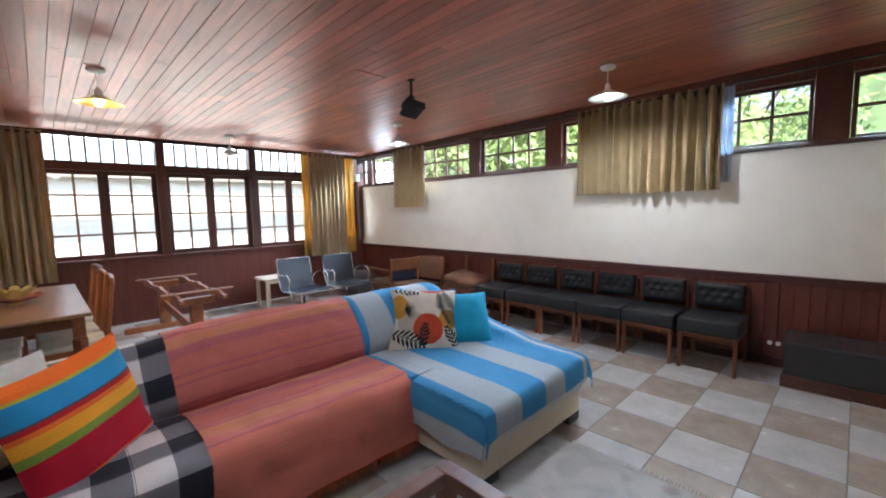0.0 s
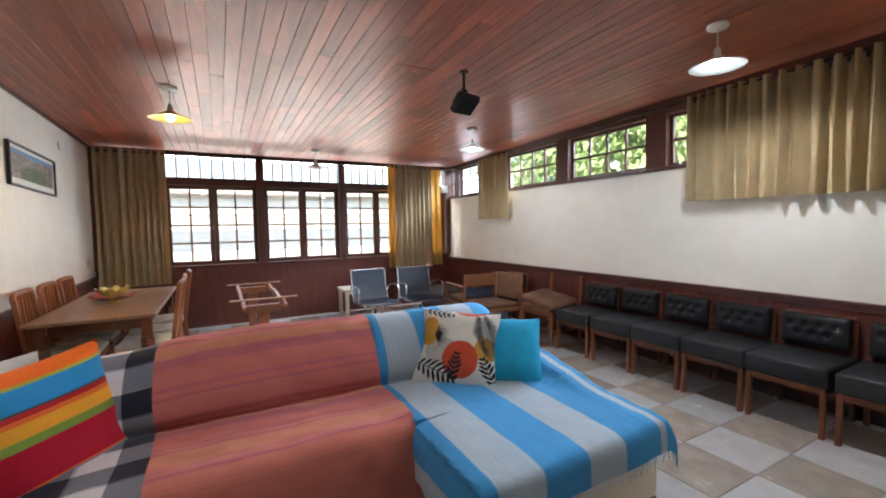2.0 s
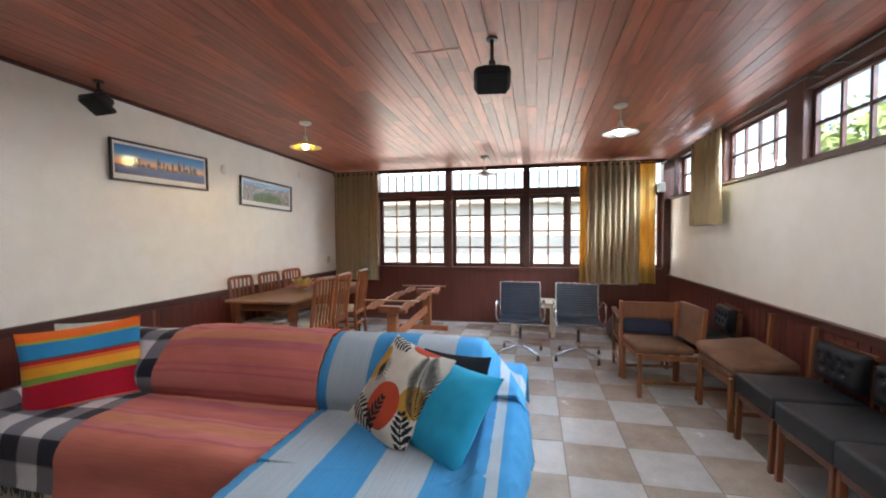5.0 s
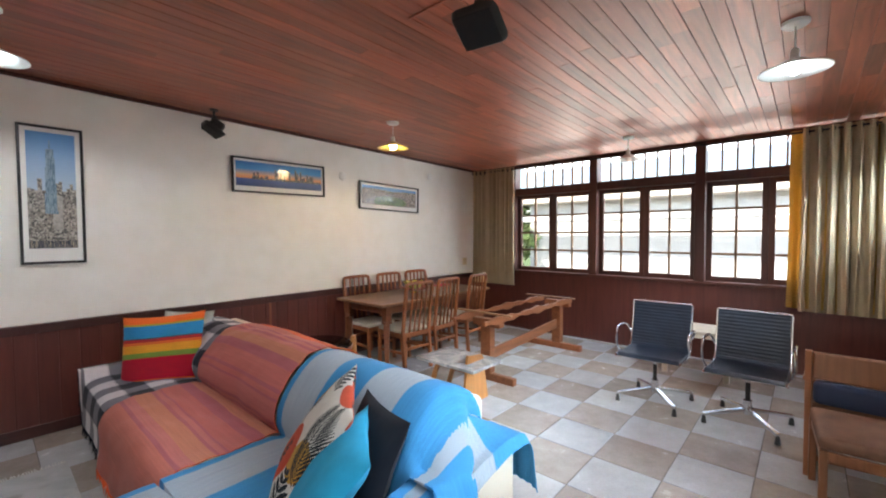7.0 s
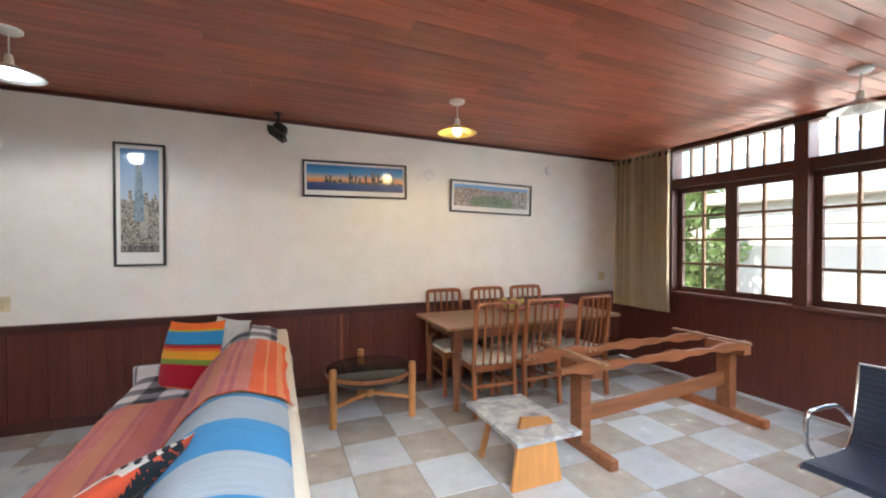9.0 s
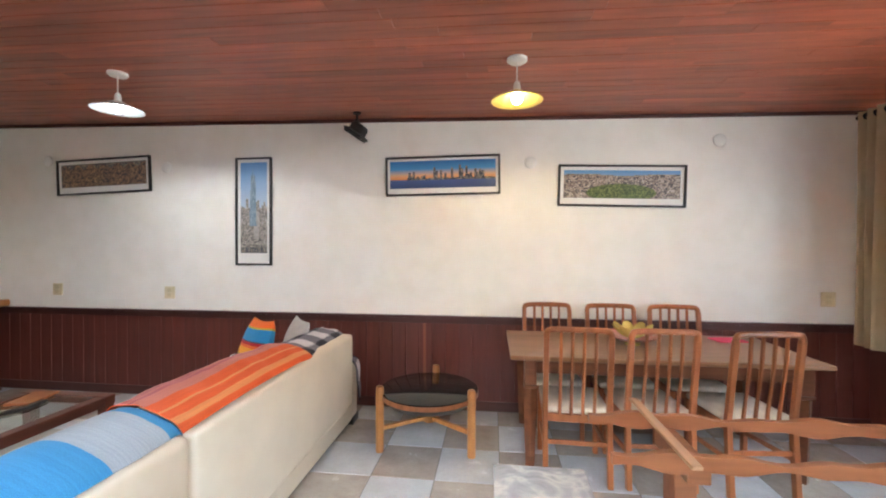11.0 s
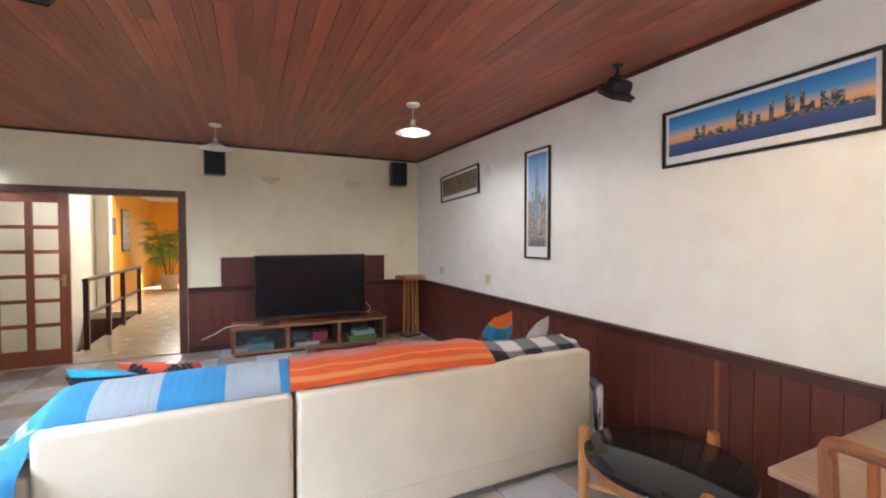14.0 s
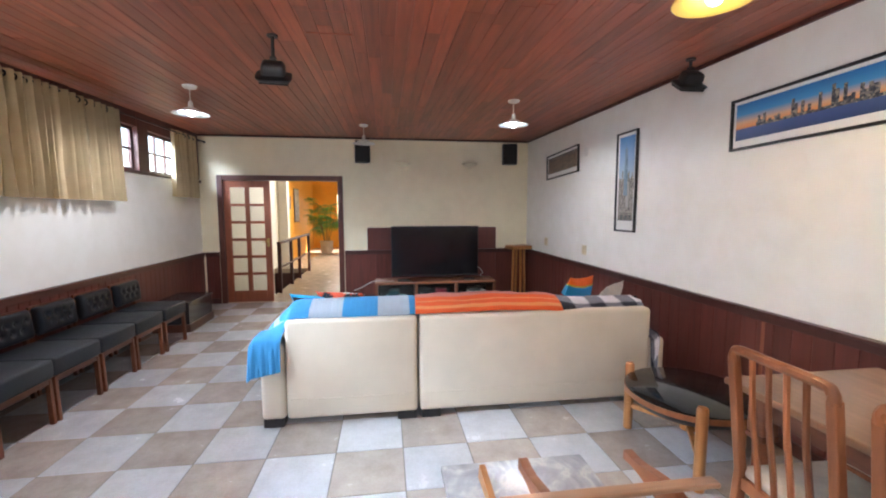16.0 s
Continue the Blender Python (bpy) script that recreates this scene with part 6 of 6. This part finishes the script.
def tower_view(u, v):
    """Sky, a tapered glass tower with its mast, paler blocks below, a dark street at the foot."""
    if v < 0.07:
        return 2
    if 0.30 < v < 0.86 and abs(u - 0.47) < 0.135 - 0.10 * (v - 0.30):
        return 3
    if 0.86 <= v < 0.93 and abs(u - 0.47) < 0.012:
        return 3
    if 0.16 < v < 0.46 and abs(u - 0.60) < 0.11:
        return 4
    return 1 if v < sk2(u) else 0


framed("tall framed print of a glass tower, black frame", -1.682, 1.828, 0.37, 1.045, 0.0, [SKYP, LOWCITY, ROOF, TOWER, plain("pale_block_print", (0.36, 0.34, 0.31), 0.4, 0, 0.25, 40, 90, 0.0)], tower_view, 0.03, 0.10, 44, 120)
framed("framed panorama of a crowded city at night, black frame", -0.052, 2.203, 1.06, 0.36, -2.1, [NIGHT, ROOF], lambda u, v: 1 if v > 0.88 + 0.1 * math.sin(u * 40) else 0, 0.03, 0.06, 80, 30)


# ---- curtains ----
OLIVE = fabric("olive_satin_curtain", (0.60, 0.50, 0.34), weave=300.0, rough=0.6, translucent=0.22, back=(0.62, 0.36, 0.08))
OLIVE_THICK = fabric("olive_lined_curtain", (0.52, 0.41, 0.235), weave=300.0, rough=0.6, translucent=0.06, back=(0.4, 0.32, 0.18))
GOLD = fabric("golden_curtain_lining", (0.55, 0.36, 0.11), weave=300.0, rough=0.7, translucent=0.4, back=(0.72, 0.46, 0.13))


def curtain(label, along_x, place, a0, a1, z0, z1, folds, amp, mat, seed, eyelets=True):
    """Pleated cloth: folds tighter and deeper toward the bottom."""
    c = thing("curtain", label, "curtain", at=pose(*(((a0 + a1) / 2, place) if along_x else (place, (a0 + a1) / 2)), z1))
    ln = a1 - a0

    def put(u, v):
        s = u * ln - ln / 2
        z = (z0 - z1) * v
        ph = 2 * math.pi * folds * (u + 0.02 * math.sin(7 * u + seed))
        k = amp * (0.75 + 0.35 * v) * (0.8 + 0.4 * noise.noise(Vector((u * 9 + seed, v * 0.6, seed))))
        off = k * math.sin(ph) + 0.25 * k * math.sin(2.3 * ph + seed) + 0.010 * noise.noise(Vector((u * 14, v * 2.2, seed)))
        s += 0.008 * math.sin(ph * 0.5 + 4 * v) * v
        z += 0.006 * math.sin(ph) * v
        return (s, off, z) if along_x else (off, s, z)
    part("cloth", sheet(int(folds * 14), 18, put, 0.002, uv=lambda u, v: (u * ln * 1.6, v * (z1 - z0))), mat, c, smooth=True)
    if eyelets:
        for i in range(int(folds)):
            u = (i + 0.5) / folds
            bm = lathe([(0.018, -0.004), (0.028, -0.004), (0.028, 0.004), (0.018, 0.004), (0.018, -0.004)], 16)
            bmesh.ops.transform(bm, matrix=Matrix.Rotation(radians(90), 4, "Y" if along_x else "X"), verts=bm.verts)
            s = u * ln - ln / 2
            bmesh.ops.translate(bm, vec=(s, 0, -0.04) if along_x else (0, s, -0.04), verts=bm.verts)
            part("eyelet", bm, BLACKPLASTIC, c)
    return c


curtain("olive floor-side curtain gathered beside the main windows", False, -6.93, -0.56, 0.24, 0.70, 2.575, 9, 0.062, OLIVE, 1.0)
curtain("olive curtain gathered beside the main windows", False, -6.92, 3.66, 4.42, 0.70, 2.575, 8, 0.058, OLIVE, 2.0)
curtain("golden sheer lining beside an olive curtain", False, -6.97, 3.56, 4.66, 0.72, 2.565, 9, 0.022, GOLD, 3.0, False)
curtain("golden sheer lining beside an olive curtain", False, -6.975, -0.58, 0.16, 0.72, 2.565, 7, 0.020, GOLD, 3.5, False)
curtain("short olive curtain under the high windows", True, 4.75, -5.80, -4.98, 1.565, 2.56, 6, 0.052, OLIVE_THICK, 4.0)
curtain("wide short olive curtain over the high windows", True, 4.75, -2.26, -0.82, 1.645, 2.615, 15, 0.068, OLIVE_THICK, 5.0)
curtain("short olive curtain by the corner", True, 4.75, 0.40, 1.02, 1.73, 2.645, 5, 0.052, OLIVE_THICK, 6.0)
curtain("pale blue-grey sheer curtain beside an olive one", True, 4.80, -0.98, -0.75, 1.72, 2.60, 4, 0.015, fabric("pale_blue_sheer", (0.55, 0.62, 0.72), translucent=0.4), 7.0, False)
for lab, p, q in (("dark curtain rod before the main windows", (-6.93, Y0 + 0.04, 2.54), (-6.93, 4.8, 2.54)), ("dark curtain rod along the high windows", (-7.0, 4.75, 2.535), (-3.6, 4.75, 2.575)), ("dark curtain rod along the high windows", (-3.5, 4.75, 2.575), (1.38, 4.75, 2.63))):
    c = thing("curtain_rod", lab, "curtain rod", at=Matrix.Translation(p))
    d = Vector(q) - Vector(p)
    part("pole", R((0, 0, 0), d, 0.011), BLACKPLASTIC, c)
    for k in (0.02, 0.5, 0.98):
        s = Vector((-0.1, 0, 0)) if abs(d.y) > abs(d.x) else Vector((0, 0.12, 0))
        part("bracket", R(d * k, d * k + s, 0.008), BLACKPLASTIC, c)
    for k in (0, 1):
        bm = bmesh.new()
        bmesh.ops.create_uvsphere(bm, u_segments=12, v_segments=8, radius=0.02)
        bmesh.ops.translate(bm, vec=d * k, verts=bm.verts)
        part("finial", bm, BLACKPLASTIC, c, smooth=True)

# wall telephone box by the corner
o = tagged(part("wall_box", B(-0.04, 0.04, -0.05, 0.05, 0, 0.14, bevel=0.01), WHITE_PL), "small white alarm box on the window post", "alarm box")
o.matrix_world = pose(-6.97, 4.73, 2.1)

# ---- hall: palm, pictures ----
LEAF = plain("palm_leaf", (0.10, 0.26, 0.03), 0.45, 0, 0.35, 4, 60, 0.1)
plant = thing("potted_palm", "tall potted fan palm with bright green leaves", "potted plant", at=pose(9.6, 4.05, -0.002))
part("pot", lathe([(0.0, 0), (0.17, 0), (0.20, 0.03), (0.23, 0.42), (0.25, 0.45), (0.22, 0.45), (0.20, 0.40), (0, 0.40)], 28), plain("pale_stone_pot", (0.62, 0.52, 0.42), 0.8), plant, smooth=True)
r_ = random.Random(21)
leaf_me = []
for k in range(3):
    bm = bmesh.new()
    for i in range(9):
        a = radians(-75 + 150 * i / 8)
        L = 0.36 * (0.75 + 0.25 * math.cos(a)) * r_.uniform(0.9, 1.1)
        d, s = Vector((math.cos(a), math.sin(a), 0)), Vector((-math.sin(a), math.cos(a), 0))
        pts = [Vector((0, 0, 0)), d * L * 0.45 + s * 0.02 + Vector((0, 0, 0.02)), d * L - Vector((0, 0, 0.10)), d * L * 0.45 - s * 0.02 + Vector((0, 0, 0.02))]
        bm.faces.new([bm.verts.new(p) for p in pts])
    me = bpy.data.meshes.new("leaf")
    bm.to_mesh(me)
    bm.free()
    me.materials.append(LEAF)
    leaf_me.append(me)
for k in range(7):
    a = k * 2.4
    base = Vector((0.07 * math.cos(a), 0.07 * math.sin(a), 0.40))
    tip = Vector((0.32 * math.cos(a), 0.32 * math.sin(a), 1.1 + 0.13 * k))
    part("stem", R(base, tip, 0.014, 0.009, 6), plain("palm_stem", (0.16, 0.13, 0.05), 0.8), plant)
    for j in range(9):
        f = 0.45 + 0.55 * j / 8
        o = new("leaf", leaf_me[(j + k) % 3])
        o.parent = plant
        az = r_.uniform(0, 360)
        o.matrix_local = Matrix.Translation(base.lerp(tip, f)) @ pose(0, 0, 0, 0, 0, az) @ pose(0.22, 0, 0.10, r_.uniform(-25, 25), r_.uniform(-25, 35), 0)
for x, z, w_, h_, col in ((6.75, 2.02, 0.28, 0.34, (0.35, 0.33, 0.3)), (7.5, 1.80, 0.34, 0.42, (0.12, 0.07, 0.05)), (8.55, 1.72, 0.7, 1.1, (0.45, 0.42, 0.4))):
    c = thing("small_picture", "small framed picture on the orange hall wall", "picture", "hall pictures", at=pose(x, 4.857, z))
    part("frame", B(-w_ / 2, w_ / 2, -0.025, 0, -h_ / 2, h_ / 2, bevel=0.006), BLACKPLASTIC, c)
    part("print", B(-w_ / 2 + 0.03, w_ / 2 - 0.03, -0.029, -0.0255, -h_ / 2 + 0.03, h_ / 2 - 0.03), plain("hall_print_%d" % round(col[0] * 100), col, 0.5, 0, 0.5, 12), c)

# ---- trees and neighbours outside ----
FOLIAGE = plain("sunlit_foliage", (0.19, 0.27, 0.09), 0.6, 0, 0.3, 1.2, 40, 0.1)
BARK = plain("tree_bark", (0.12, 0.08, 0.05), 0.9, 0, 0.3, 4, 40, 0.4)


def tree(x, y, h, r, seed):
    rr = random.Random(seed)
    t = thing("tree", "leafy green garden tree outside the high windows", "tree", "garden trees", at=pose(x, y, -1.7))
    bm = bmesh.new()
    rod(bm, (0, 0, 0), (0.1, 0.05, h * 0.55), 0.16, 0.09, 8)
    for k in range(6):
        a = k * 1.05 + seed
        rod(bm, (0.05, 0.02, h * (0.35 + 0.04 * k)), (r * 0.6 * math.cos(a), r * 0.6 * math.sin(a), h * (0.6 + 0.05 * k)), 0.06, 0.02, 6)
    part("trunk", bm, BARK, t)
    vs, fs = [], []
    for k in range(46):
        a, b, q = rr.uniform(0, 6.28), rr.uniform(-1, 1), rr.uniform(0.35, 1) ** 0.5
        c = Vector((r * q * math.cos(a) * math.sqrt(1 - b * b), r * q * math.sin(a) * math.sqrt(1 - b * b), h * 0.68 + 0.45 * h * 0.75 * b * q))
        s = r * rr.uniform(0.18, 0.34)
        for i in range(110):
            p = c + Vector((rr.gauss(0, 0.5), rr.gauss(0, 0.5), rr.gauss(0, 0.4))) * s
            n1 = Vector((rr.gauss(0, 1), rr.gauss(0, 1), rr.gauss(0, 1))).normalized()
            n2 = n1.orthogonal().normalized()
            L = rr.uniform(0.08, 0.17)
            i0 = len(vs)
            vs += [p - n1 * L, p + n2 * L * 0.45, p + n1 * L, p - n2 * L * 0.45]
            fs.append((i0, i0 + 1, i0 + 2, i0 + 3))
    me = bpy.data.meshes.new("crown")
    me.from_pydata([tuple(v) for v in vs], [], fs)
    me.materials.append(FOLIAGE)
    o = new("crown", me)
    o.parent = t
    return t


for i, (x, y, h, r) in enumerate(((-6.8, 11.5, 6.8, 2.3), (-4.0, 12.0, 7.5, 2.5), (-10.5, 12.5, 7.0, 2.5), (-7.5, 15.5, 9.0, 3.2), (-2.5, 16, 9.5, 3.2), (-14.0, -4.6, 4.6, 1.2), (-14.5, 13.5, 7.5, 2.6))):
    tree(x, y, h, r, i + 3)
bm = bmesh.new()
ridge = [[bm.verts.new((x, 70 + 16 * j, -1.9 + j * (11 + 2.2 * math.sin(x * 0.05 + 1) + 1.2 * math.sin(x * 0.13)))) for j in range(3)] for x in range(-120, 121, 6)]
for p, q in zip(ridge, ridge[1:]):
    for j in range(2):
        bm.faces.new((p[j], q[j], q[j + 1], p[j + 1]))
structure("backdrop", bm, plain("hazy_hill_green", (0.11, 0.17, 0.07), 0.9, 0, 0.35, 0.15, 1.5, 0.3), "wooded hillside far beyond the garden", "hill")
house = thing("neighbour_house", "pale neighbouring house beyond the terrace", "house", at=pose(-16.0, 2.5, -1.7))
# Facade tone lowered evenly to hold back its glare through the panes.
part("wall", B(-2, 2, -6, 6, 0, 4.2), wall_paint("dulled_facade", (0.42, 0.41, 0.39)), house)
part("roof", B(-2.4, 2.6, -6.4, 6.4, 4.2, 4.5, bevel=0.05), plain("weathered_roof", (0.50, 0.44, 0.38), 0.8), house)
part("awning_beam", B(2.6, 3.0, -6, 6, 3.6, 3.8), plain("grey_beam", (0.4, 0.4, 0.38), 0.7), house)
